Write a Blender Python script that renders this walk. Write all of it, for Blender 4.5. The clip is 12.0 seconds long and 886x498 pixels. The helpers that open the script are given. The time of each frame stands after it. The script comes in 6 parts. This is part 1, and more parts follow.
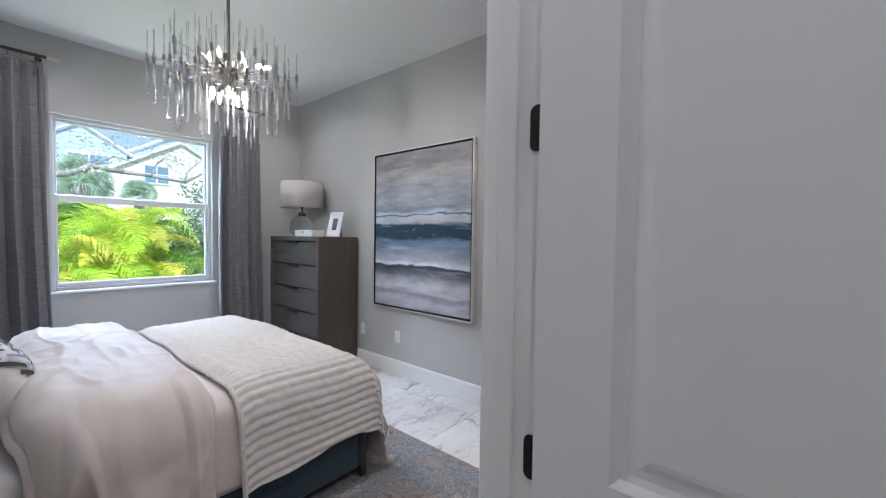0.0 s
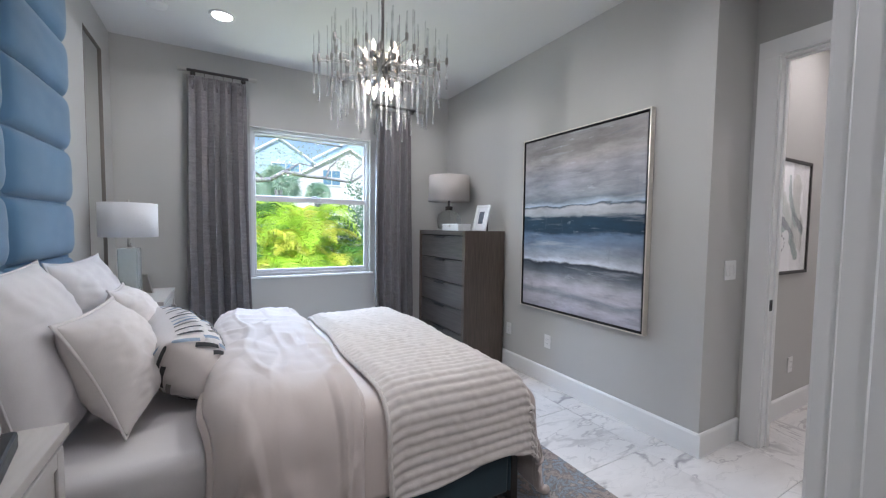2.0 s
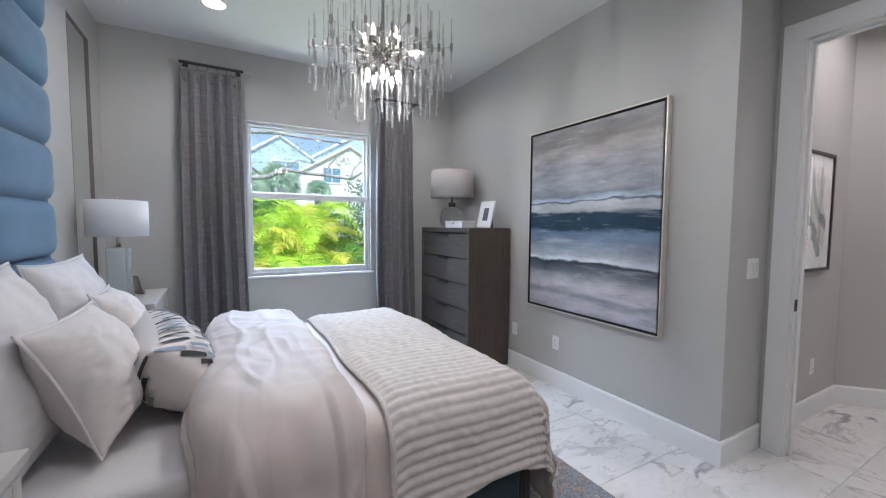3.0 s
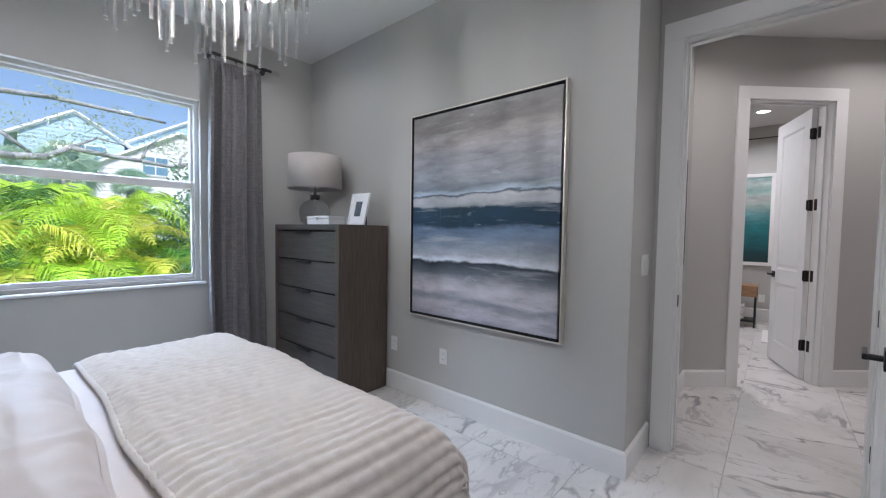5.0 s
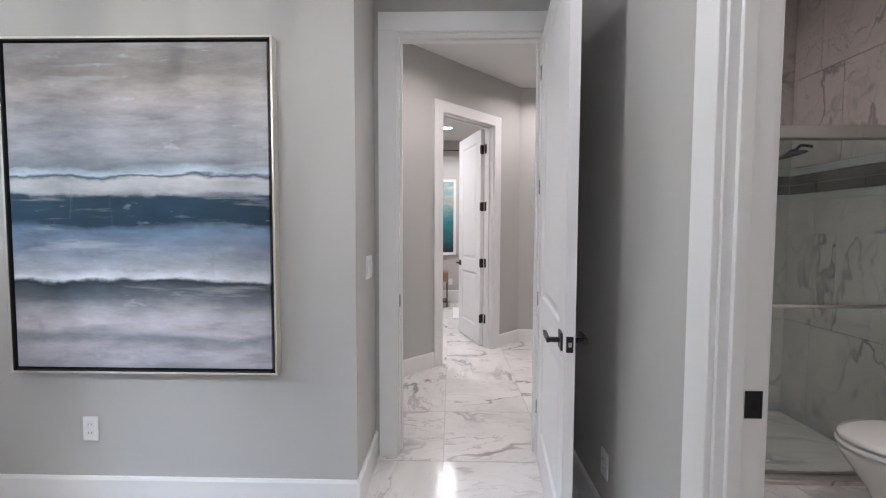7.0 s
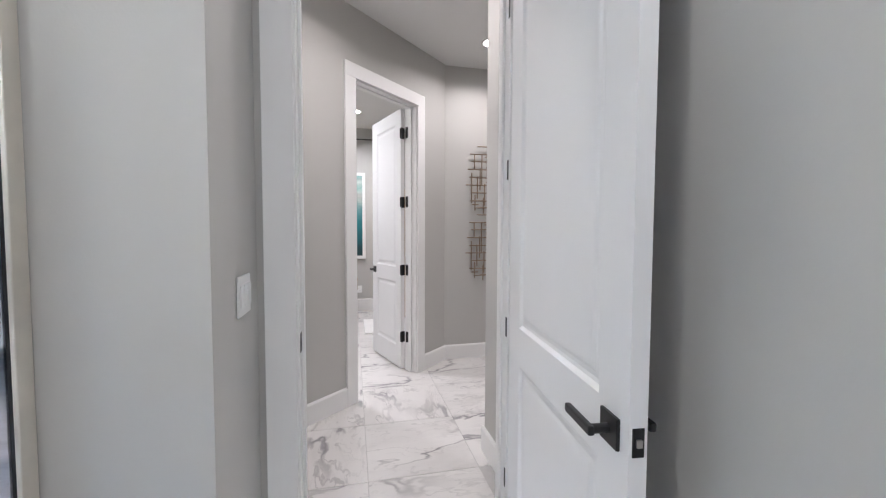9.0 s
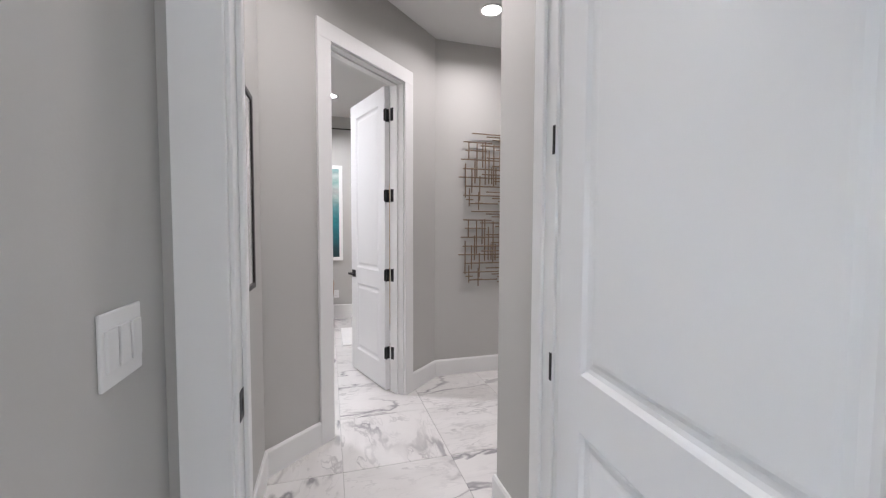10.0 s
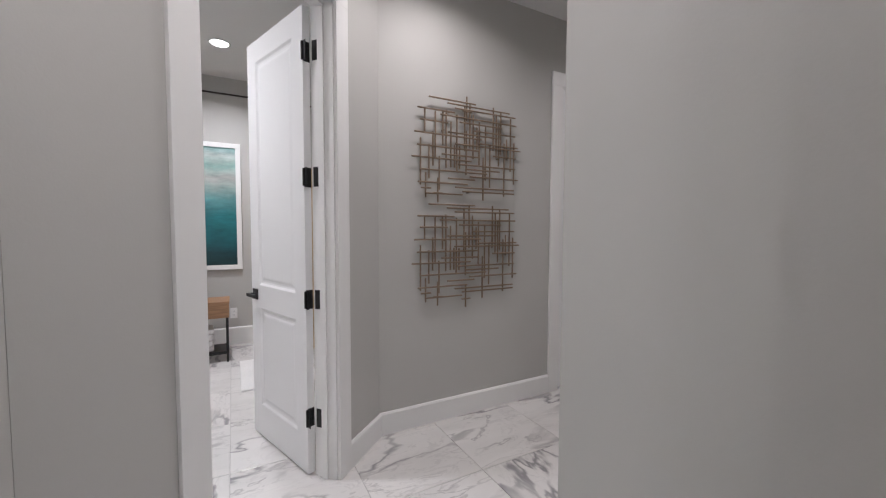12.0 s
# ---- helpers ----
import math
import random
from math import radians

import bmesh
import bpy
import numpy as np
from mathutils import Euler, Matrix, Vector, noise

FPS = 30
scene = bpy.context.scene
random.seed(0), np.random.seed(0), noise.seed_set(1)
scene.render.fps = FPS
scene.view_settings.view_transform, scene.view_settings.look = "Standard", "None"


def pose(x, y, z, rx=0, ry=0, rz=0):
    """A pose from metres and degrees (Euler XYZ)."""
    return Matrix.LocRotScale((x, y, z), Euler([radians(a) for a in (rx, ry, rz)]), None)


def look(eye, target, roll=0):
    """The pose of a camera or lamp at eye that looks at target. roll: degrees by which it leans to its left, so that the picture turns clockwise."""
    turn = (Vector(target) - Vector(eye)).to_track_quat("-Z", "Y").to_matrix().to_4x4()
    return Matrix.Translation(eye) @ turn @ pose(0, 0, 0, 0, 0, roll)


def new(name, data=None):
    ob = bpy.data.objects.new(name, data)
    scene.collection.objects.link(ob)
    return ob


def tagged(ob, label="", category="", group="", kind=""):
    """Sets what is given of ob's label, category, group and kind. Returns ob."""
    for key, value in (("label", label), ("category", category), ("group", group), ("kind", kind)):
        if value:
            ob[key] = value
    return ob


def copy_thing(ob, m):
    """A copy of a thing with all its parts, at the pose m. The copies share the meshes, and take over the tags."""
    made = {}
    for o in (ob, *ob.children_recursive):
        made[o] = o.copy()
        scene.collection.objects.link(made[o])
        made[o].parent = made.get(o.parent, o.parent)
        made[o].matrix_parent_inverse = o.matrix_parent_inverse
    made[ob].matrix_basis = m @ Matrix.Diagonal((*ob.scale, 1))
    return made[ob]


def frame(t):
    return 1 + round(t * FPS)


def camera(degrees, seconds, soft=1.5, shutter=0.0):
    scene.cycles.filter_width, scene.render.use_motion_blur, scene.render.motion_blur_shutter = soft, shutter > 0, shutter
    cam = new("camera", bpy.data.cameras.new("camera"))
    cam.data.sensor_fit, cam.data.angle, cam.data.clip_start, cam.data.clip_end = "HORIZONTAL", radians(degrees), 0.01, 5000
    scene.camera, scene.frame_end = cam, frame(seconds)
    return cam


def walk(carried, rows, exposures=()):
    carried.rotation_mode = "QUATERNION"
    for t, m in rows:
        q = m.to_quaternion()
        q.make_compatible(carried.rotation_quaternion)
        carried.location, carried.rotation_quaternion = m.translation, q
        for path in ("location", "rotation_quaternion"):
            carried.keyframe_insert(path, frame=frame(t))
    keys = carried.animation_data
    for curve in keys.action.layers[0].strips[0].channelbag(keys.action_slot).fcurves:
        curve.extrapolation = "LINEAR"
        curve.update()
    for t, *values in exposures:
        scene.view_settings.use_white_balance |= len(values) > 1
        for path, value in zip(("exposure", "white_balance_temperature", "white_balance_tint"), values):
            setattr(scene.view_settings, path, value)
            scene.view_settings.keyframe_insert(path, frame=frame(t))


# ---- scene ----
cam = camera(97.4, 12.0, soft=1.2)
PATH = [
    (0, (-0.039, -0.016, 1.361), (-1.328, 1.512, 1.294), 0.8),
    (0.5, (-0.143, 0.023, 1.362), (-1.62, 1.369, 1.28), 0.8),
    (1, (-0.219, 0.035, 1.365), (-1.828, 1.218, 1.266), 0.7),
    (1.5, (-0.28, 0.086, 1.365), (-1.975, 1.142, 1.261), 0.6),
    (2, (-0.308, 0.115, 1.36), (-2.048, 1.095, 1.252), 0.7),
    (2.5, (-0.334, 0.141, 1.359), (-2.09, 1.091, 1.245), 0.6),
    (4.3, (-0.803, 0.287, 1.318), (-2.37, 1.526, 1.215), 0.6),
    (4.5, (-0.835, 0.329, 1.284), (-2.352, 1.63, 1.201), 0.9),
    (5, (-0.964, 0.421, 1.287), (-2.263, 1.939, 1.202), 0.9),
    (5.5, (-1.05, 0.477, 1.308), (-2.044, 2.21, 1.215), 0.7),
    (6, (-1.093, 0.542, 1.3), (-1.75, 2.429, 1.209), 0.5),
    (6.5, (-1.101, 0.677, 1.311), (-1.426, 2.648, 1.219), 0.3),
    (7, (-1.097, 0.817, 1.313), (-1.137, 2.814, 1.218), 0.2),
    (7.5, (-1.127, 0.967, 1.315), (-0.96, 2.957, 1.22), 0.1),
    (9.5, (-1.209, 1.819, 1.314), (-0.707, 3.753, 1.221), 0.2),
    (10, (-1.194, 2.085, 1.309), (-0.633, 4.003, 1.213), 0.2),
    (10.5, (-1.166, 2.342, 1.315), (-0.533, 4.237, 1.215), 0.3),
    (11, (-1.175, 2.605, 1.309), (-0.458, 4.469, 1.21), 0.2),
    (11.5, (-1.153, 2.852, 1.294), (-0.332, 4.673, 1.196), 0.2),
    (12, (-1.097, 3.09, 1.318), (-0.146, 4.846, 1.215), 0.2),
]
walk(cam, [(t, look(eye, target, roll)) for t, eye, target, roll in PATH],
     [(0, 0.32, 5800, 15), (2.5, 0.30, 5800, 15), (4.5, 0.06, 5800, 15), (5.5, 0.06, 5800, 15), (6.3, 0.46, 5900, 15), (7.0, 0.62, 5950, 15), (7.5, 0.70, 5950, 15), (9.5, 0.75, 5800, 13), (10.5, 0.5, 5800, 13), (11, 0.32, 5800, 13), (12, 0.42, 5800, 13)])

# ---- light ----
scene.view_settings.exposure = 0.0
world = bpy.data.worlds.new("sky")
scene.world = world
world.use_nodes = True
wn = world.node_tree.nodes
sky = wn.new("ShaderNodeTexSky")
sky.sky_type, sky.sun_disc = "NISHITA", False
sky.sun_elevation, sky.sun_rotation = radians(52), radians(120)
wn["Background"].inputs["Strength"].default_value = 0.15
world.node_tree.links.new(sky.outputs[0], wn["Background"].inputs["Color"])


def lamp(name, kind, energy, m, color=(1, 1, 1), **more):
    data = bpy.data.lights.new(name, kind)
    data.energy, data.color = energy, color
    for key, value in more.items():
        if key == "size":
            data.size = value
        elif key == "size_y":
            data.shape, data.size_y = "RECTANGLE", value
        elif key == "radius":
            data.shadow_soft_size = value
        elif key == "angle":
            data.angle = value
        elif key == "spread":
            data.spread = value
        elif key == "disk":
            data.shape, data.size = "DISK", value
    ob = new(name, data)
    ob.matrix_world = m
    return ob


lamp("sun", "SUN", 5.0, look((0, 0, 0), (-0.55, 0.25, -0.8)), (1, 0.95, 0.86), angle=radians(0.6))
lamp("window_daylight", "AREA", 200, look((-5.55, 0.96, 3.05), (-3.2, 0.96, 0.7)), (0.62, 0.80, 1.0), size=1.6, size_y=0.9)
# unseen lamp added below the sill for green light off the lawn
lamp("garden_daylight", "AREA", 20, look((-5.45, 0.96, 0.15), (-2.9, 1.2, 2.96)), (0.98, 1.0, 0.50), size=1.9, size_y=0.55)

BED_CAN, HALL_CAN, GUEST_CAN, BATH_CAN, CLOSET_CAN = 4.7, 7.2, 16.5, 7.0, 6.5

# ---- helpers for building ----
CEIL = 2.96


def part(name, bm, material, parent=None, label="", smooth=False, m=None):
    me = bpy.data.meshes.new(name)
    bm.to_mesh(me)
    bm.free()
    for one in (material if isinstance(material, (list, tuple)) else [material]):
        me.materials.append(one)
    if smooth:
        me.shade_smooth()
    ob = new(name, me)
    if parent is not None:
        ob.parent = parent
    if m is not None:
        ob.matrix_basis = m
    if label:
        tagged(ob, label)
    return ob


def thing(name, m, label, category, group="", kind=""):
    ob = new(name)
    ob.empty_display_size = 0.1
    ob.matrix_basis = m
    return tagged(ob, label, category, group, kind)


def box(bm, x0, y0, z0, x1, y1, z1, bevel=0.0, segments=2, m=None):
    made = bmesh.ops.create_cube(bm, size=1.0)["verts"]
    t = Matrix.Translation(((x0 + x1) / 2, (y0 + y1) / 2, (z0 + z1) / 2)) @ Matrix.Diagonal((x1 - x0, y1 - y0, z1 - z0, 1))
    bmesh.ops.transform(bm, matrix=(m @ t if m else t), verts=made)
    if bevel:
        edges = list({e for v in made for e in v.link_edges})
        bmesh.ops.bevel(bm, geom=edges, offset=bevel, segments=segments, profile=0.6, affect="EDGES")
    return bm


def boxes(*rows, bevel=0.0, segments=2):
    bm = bmesh.new()
    for r in rows:
        box(bm, *r, bevel=bevel, segments=segments)
    return bm


def cyl(bm, x, y, z0, z1, r, r2=None, n=20, m=None, caps=True):
    t = Matrix.Translation((x, y, (z0 + z1) / 2))
    made = bmesh.ops.create_cone(bm, cap_ends=caps, segments=n, radius1=r, radius2=r if r2 is None else r2, depth=z1 - z0)["verts"]
    bmesh.ops.transform(bm, matrix=(m @ t if m else t), verts=made)
    return bm


def rod(bm, a, b, r, n=8, r2=None):
    a, b = Vector(a), Vector(b)
    d = b - a
    t = Matrix.Translation((a + b) / 2) @ d.to_track_quat("Z", "Y").to_matrix().to_4x4()
    made = bmesh.ops.create_cone(bm, cap_ends=True, segments=n, radius1=r, radius2=r if r2 is None else r2, depth=d.length)["verts"]
    bmesh.ops.transform(bm, matrix=t, verts=made)
    return bm


def lathe(bm, profile, n=32, m=None, sx=1.0, sy=1.0):
    """A turned body from (radius, height) pairs."""
    rings = []
    for r, z in profile:
        ring = []
        for i in range(n):
            a = 2 * math.pi * i / n
            v = Vector((r * math.cos(a) * sx, r * math.sin(a) * sy, z))
            ring.append(bm.verts.new(m @ v if m else v))
        rings.append(ring)
    for p, q in zip(rings, rings[1:]):
        for i in range(n):
            bm.faces.new((p[i], p[(i + 1) % n], q[(i + 1) % n], q[i]))
    bm.faces.new(list(reversed(rings[0])))
    bm.faces.new(rings[-1])
    return bm


def sheet(bm, f, nu, nv, closed_u=False):
    """A grid of nu x nv cells through f(u, v), u and v from 0 to 1."""
    g = [[bm.verts.new(f(i / nu, j / nv)) for j in range(nv + 1)] for i in range(nu if closed_u else nu + 1)]
    for i in range(nu):
        for j in range(nv):
            k = (i + 1) % nu if closed_u else i + 1
            bm.faces.new((g[i][j], g[k][j], g[k][j + 1], g[i][j + 1]))
    return bm


# ---- materials ----
def material(name, color, rough=0.5, metal=0.0, vary=0.06, scale=6.0, fine=0.0, fine_scale=200.0, bump=0.0, bump_scale=300.0,
             stretch=(1, 1, 1), spec=0.5, coat=0.0, sheen=0.0, transmission=0.0, ior=1.45, emit=None, strength=0.0, rough_vary=0.08, random_tone=0.0,
             subsurface=0.0):
    ma = bpy.data.materials.new(name)
    ma.use_nodes = True
    nt = ma.node_tree
    n, l = nt.nodes, nt.links
    p = n["Principled BSDF"]
    p.inputs["Base Color"].default_value = (*color, 1)
    p.inputs["Roughness"].default_value = rough
    p.inputs["Metallic"].default_value = metal
    p.inputs["Specular IOR Level"].default_value = spec
    p.inputs["Coat Weight"].default_value = coat
    p.inputs["Sheen Weight"].default_value = sheen
    p.inputs["Transmission Weight"].default_value = transmission
    p.inputs["IOR"].default_value = ior
    if subsurface:
        p.inputs["Subsurface Weight"].default_value = subsurface
        p.inputs["Subsurface Radius"].default_value = (0.05, 0.05, 0.05)
    if emit:
        p.inputs["Emission Color"].default_value = (*emit, 1)
        p.inputs["Emission Strength"].default_value = strength
    co = n.new("ShaderNodeTexCoord")
    mp = n.new("ShaderNodeMapping")
    mp.inputs["Scale"].default_value = stretch
    l.new(co.outputs["Object"], mp.inputs["Vector"])
    if vary or fine or random_tone:
        big = n.new("ShaderNodeTexNoise")
        big.inputs["Scale"].default_value, big.inputs["Detail"].default_value = scale, 5
        l.new(mp.outputs[0], big.inputs["Vector"])
        small = n.new("ShaderNodeTexNoise")
        small.inputs["Scale"].default_value, small.inputs["Detail"].default_value = fine_scale, 2
        l.new(mp.outputs[0], small.inputs["Vector"])
        a = n.new("ShaderNodeMapRange")
        a.inputs["From Min"].default_value, a.inputs["From Max"].default_value = 0.25, 0.75
        a.inputs["To Min"].default_value, a.inputs["To Max"].default_value = 1 - vary, 1 + vary
        l.new(big.outputs["Fac"], a.inputs["Value"])
        b = n.new("ShaderNodeMapRange")
        b.inputs["From Min"].default_value, b.inputs["From Max"].default_value = 0.3, 0.7
        b.inputs["To Min"].default_value, b.inputs["To Max"].default_value = 1 - fine, 1 + fine
        l.new(small.outputs["Fac"], b.inputs["Value"])
        mul = n.new("ShaderNodeMath")
        mul.operation = "MULTIPLY"
        l.new(a.outputs[0], mul.inputs[0])
        l.new(b.outputs[0], mul.inputs[1])
        last = mul
        if random_tone:
            oi = n.new("ShaderNodeObjectInfo")
            c = n.new("ShaderNodeMapRange")
            c.inputs["To Min"].default_value, c.inputs["To Max"].default_value = 1 - random_tone, 1 + random_tone
            l.new(oi.outputs["Random"], c.inputs["Value"])
            last = n.new("ShaderNodeMath")
            last.operation = "MULTIPLY"
            l.new(mul.outputs[0], last.inputs[0])
            l.new(c.outputs[0], last.inputs[1])
        vm = n.new("ShaderNodeVectorMath")
        vm.operation = "SCALE"
        vm.inputs[0].default_value = color
        l.new(last.outputs[0], vm.inputs["Scale"])
        l.new(vm.outputs[0], p.inputs["Base Color"])
        if rough_vary:
            r = n.new("ShaderNodeMapRange")
            r.inputs["To Min"].default_value, r.inputs["To Max"].default_value = max(0, rough - rough_vary), min(1, rough + rough_vary)
            l.new(big.outputs["Fac"], r.inputs["Value"])
            l.new(r.outputs[0], p.inputs["Roughness"])
    if bump:
        t = n.new("ShaderNodeTexNoise")
        t.inputs["Scale"].default_value, t.inputs["Detail"].default_value = bump_scale, 3
        l.new(mp.outputs[0], t.inputs["Vector"])
        bp = n.new("ShaderNodeBump")
        bp.inputs["Strength"].default_value, bp.inputs["Distance"].default_value = bump, 0.002
        l.new(t.outputs["Fac"], bp.inputs["Height"])
        l.new(bp.outputs[0], p.inputs["Normal"])
    return ma


def ramp(n, stops, mode="LINEAR"):
    r = n.new("ShaderNodeValToRGB")
    e = r.color_ramp.elements
    while len(e) < len(stops):
        e.new(0.5)
    for one, (at, c) in zip(e, stops):
        one.position, one.color = at, (*c, 1) if len(c) == 3 else c
    r.color_ramp.interpolation = mode
    return r


def marble(name, base=(0.74, 0.725, 0.71), vein=(0.30, 0.29, 0.30), rough=0.12, scale=1.0, per_object=True):
    ma = bpy.data.materials.new(name)
    ma.use_nodes = True
    n, l = ma.node_tree.nodes, ma.node_tree.links
    p = n["Principled BSDF"]
    co = n.new("ShaderNodeTexCoord")
    mp = n.new("ShaderNodeMapping")
    mp.inputs["Rotation"].default_value = (0.3, 0.2, 0.6)
    mp.inputs["Scale"].default_value = (scale * 0.8, scale * 1.9, scale)
    l.new(co.outputs["Object"], mp.inputs["Vector"])
    if per_object:
        oi = n.new("ShaderNodeObjectInfo")
        s = n.new("ShaderNodeVectorMath")
        s.operation = "SCALE"
        s.inputs[0].default_value = (37.0, 19.0, 53.0)
        l.new(oi.outputs["Random"], s.inputs["Scale"])
        l.new(s.outputs[0], mp.inputs["Location"])
    warp = n.new("ShaderNodeTexNoise")
    warp.inputs["Scale"].default_value, warp.inputs["Detail"].default_value = 1.6, 6
    l.new(mp.outputs[0], warp.inputs["Vector"])
    mix = n.new("ShaderNodeVectorMath")
    mix.operation = "MULTIPLY_ADD"
    mix.inputs[1].default_value = (0.9, 0.9, 0.9)
    l.new(warp.outputs["Color"], mix.inputs[0])
    l.new(mp.outputs[0], mix.inputs[2])
    dark = None
    for k, (sc, width, amount) in enumerate(((1.1, 0.030, 1.0), (2.6, 0.022, 0.55), (5.5, 0.03, 0.25))):
        t = n.new("ShaderNodeTexNoise")
        t.inputs["Scale"].default_value, t.inputs["Detail"].default_value, t.inputs["Roughness"].default_value = sc, 3, 0.55
        l.new(mix.outputs[0], t.inputs["Vector"])
        d = n.new("ShaderNodeMath")
        d.operation = "SUBTRACT"
        d.inputs[1].default_value = 0.5
        l.new(t.outputs["Fac"], d.inputs[0])
        ab = n.new("ShaderNodeMath")
        ab.operation = "ABSOLUTE"
        l.new(d.outputs[0], ab.inputs[0])
        r = n.new("ShaderNodeMapRange")
        r.interpolation_type = "SMOOTHSTEP"
        r.inputs["From Max"].default_value = width
        r.inputs["To Min"].default_value, r.inputs["To Max"].default_value = amount, 0
        l.new(ab.outputs[0], r.inputs["Value"])
        patch = n.new("ShaderNodeTexNoise")
        patch.inputs["Scale"].default_value = 1.3 + k
        l.new(mp.outputs[0], patch.inputs["Vector"])
        pr = n.new("ShaderNodeMapRange")
        pr.inputs["From Min"].default_value, pr.inputs["From Max"].default_value = 0.42, 0.62
        l.new(patch.outputs["Fac"], pr.inputs["Value"])
        mm = n.new("ShaderNodeMath")
        mm.operation = "MULTIPLY"
        l.new(r.outputs[0], mm.inputs[0])
        l.new(pr.outputs[0], mm.inputs[1])
        if dark is None:
            dark = mm
        else:
            mx = n.new("ShaderNodeMath")
            mx.operation = "MAXIMUM"
            l.new(dark.outputs[0], mx.inputs[0])
            l.new(mm.outputs[0], mx.inputs[1])
            dark = mx
    cloud = n.new("ShaderNodeTexNoise")
    cloud.inputs["Scale"].default_value, cloud.inputs["Detail"].default_value = 2.2, 5
    l.new(mix.outputs[0], cloud.inputs["Vector"])
    cr = ramp(n, [(0.35, tuple(c * 0.90 for c in base)), (0.62, base)])
    l.new(cloud.outputs["Fac"], cr.inputs["Fac"])
    cm = n.new("ShaderNodeMix")
    cm.data_type = "RGBA"
    l.new(dark.outputs[0], cm.inputs["Factor"])
    l.new(cr.outputs["Color"], cm.inputs["A"])
    cm.inputs["B"].default_value = (*vein, 1)
    l.new(cm.outputs["Result"], p.inputs["Base Color"])
    p.inputs["Roughness"].default_value = rough
    return ma


WALL = material("wall_paint", (0.50, 0.495, 0.475), 0.62, vary=0.02, scale=1.5, bump=0.12, bump_scale=140)
CEILING = material("ceiling_paint", (0.74, 0.74, 0.73), 0.8, vary=0.015, scale=1.2, bump=0.2, bump_scale=90)
TRIM = material("white_trim_paint", (0.82, 0.82, 0.81), 0.42, vary=0.012, scale=4, rough_vary=0.0)
DOORP = material("white_door_paint", (0.82, 0.82, 0.82), 0.42, vary=0.01, scale=3, rough_vary=0.0)
BLACK = material("black_hardware", (0.012, 0.012, 0.013), 0.38, vary=0.15, scale=30)
GROUT = material("pale_grout", (0.5, 0.49, 0.48), 0.8, vary=0.08, scale=20)
MARBLE = marble("marble_floor_tile")
NICKEL = material("brushed_nickel", (0.56, 0.54, 0.51), 0.28, 1.0, vary=0.02, scale=40, rough_vary=0.015)
PLASTIC = material("white_plastic", (0.8, 0.8, 0.79), 0.35, vary=0.01)
CANLIGHT = material("downlight_lens", (1, 1, 1), 0.5, vary=0, emit=(1.0, 0.90, 0.78), strength=14.0)
GLASS = material("clear_glass", (1, 1, 1), 0.0, vary=0, transmission=1.0, ior=1.45)
MIRROR = material("mirror_silver", (0.85, 0.87, 0.86), 0.02, 1.0, vary=0)

# ---- setting ----
T = 0.12            # wall thickness
WX, SY, NY, EX = -4.60, -0.70, 2.58, -0.432      # bedroom walls
AX, DY = -1.53, 3.03                            # alcove return and hall door wall
HEX, HCY, HNY = -0.442, 3.733, 5.41             # hall east wall, its corner, hall north wall
A0, A1 = Vector((-1.53, 4.265)), Vector((-0.30, 5.40))   # angled wall
BATHX, SHY = 1.28, 2.85


def structure(name, bm, mat, label="", parent=None):
    return tagged(part(name, bm, mat, parent), label, name.split("_")[0], kind="structure")


# floor: a grout bed, its tiles come last
structure("floor", boxes((-4.75, -1.9, -0.12, 5.0, 8.3, -0.004)), GROUT, "polished white marble-look tile floor with grey veins")
structure("ceiling", boxes((-4.75, -1.9, CEIL, 5.0, 8.3, CEIL + 0.15)), CEILING, "smooth matt white painted flat ceiling")

# west wall with the window opening
W0, W1, WZ0, WZ1 = 0.352, 1.573, 0.85, 2.335
structure("wall_west", boxes((WX - 0.2, -0.9, 0, WX, W0, CEIL), (WX - 0.2, W1, 0, WX, 2.8, CEIL), (WX - 0.2, W0, 0, WX, W1, WZ0), (WX - 0.2, W0, WZ1, WX, W1, CEIL)), WALL,
          "pale grey painted bedroom wall with a window")
structure("wall_north", boxes((WX, NY, 0, AX - T, NY + T, CEIL), (AX - T, NY, 0, AX, DY + T, CEIL), (AX - T, DY + T, 0, AX, 4.262, CEIL)), WALL, "pale grey painted wall behind the large painting")
structure("wall_south", boxes((WX, SY - T, 0, -4.34, SY, CEIL), (-3.88, SY - T, 0, EX, SY, CEIL), (-4.34, SY - T, 0, -3.88, SY, 0.86), (-4.34, SY - T, 2.72, -3.88, SY, CEIL),
                              (-4.34, SY - T, 0.86, -3.88, SY - 0.016, 2.72)), WALL, "pale grey painted wall behind the bed")
# door openings: start door and bathroom door in the east wall, hall door in the alcove
S0, S1, B0, B1, DH = -0.21, 0.59, 1.04, 1.80, 2.445
structure("wall_east", boxes((EX, SY - T, 0, EX + T, S0, CEIL), (EX, S1, 0, EX + T, B0, CEIL), (EX, B1, 0, EX + T, DY, CEIL), (EX, S0, DH, EX + T, S1, CEIL), (EX, B0, DH, EX + T, B1, CEIL)), WALL,
          "pale grey painted wall with two door openings")
H0, H1, HH = -1.405, -0.585, 2.415
structure("wall_alcove", boxes((AX, DY, 0, H0, DY + T, CEIL), (H1, DY, 0, EX + T, DY + T, CEIL), (H0, DY, HH, H1, DY + T, CEIL)), WALL, "pale grey painted wall round the hall door")
structure("wall_hall_east", boxes((HEX, DY + T, 0, HEX + T, HCY, CEIL), (HEX + T, HCY - T, 0, 5.0, HCY, CEIL)), WALL, "greige painted hall wall with an outer corner")
D3A, D3B = 1.22, 2.03
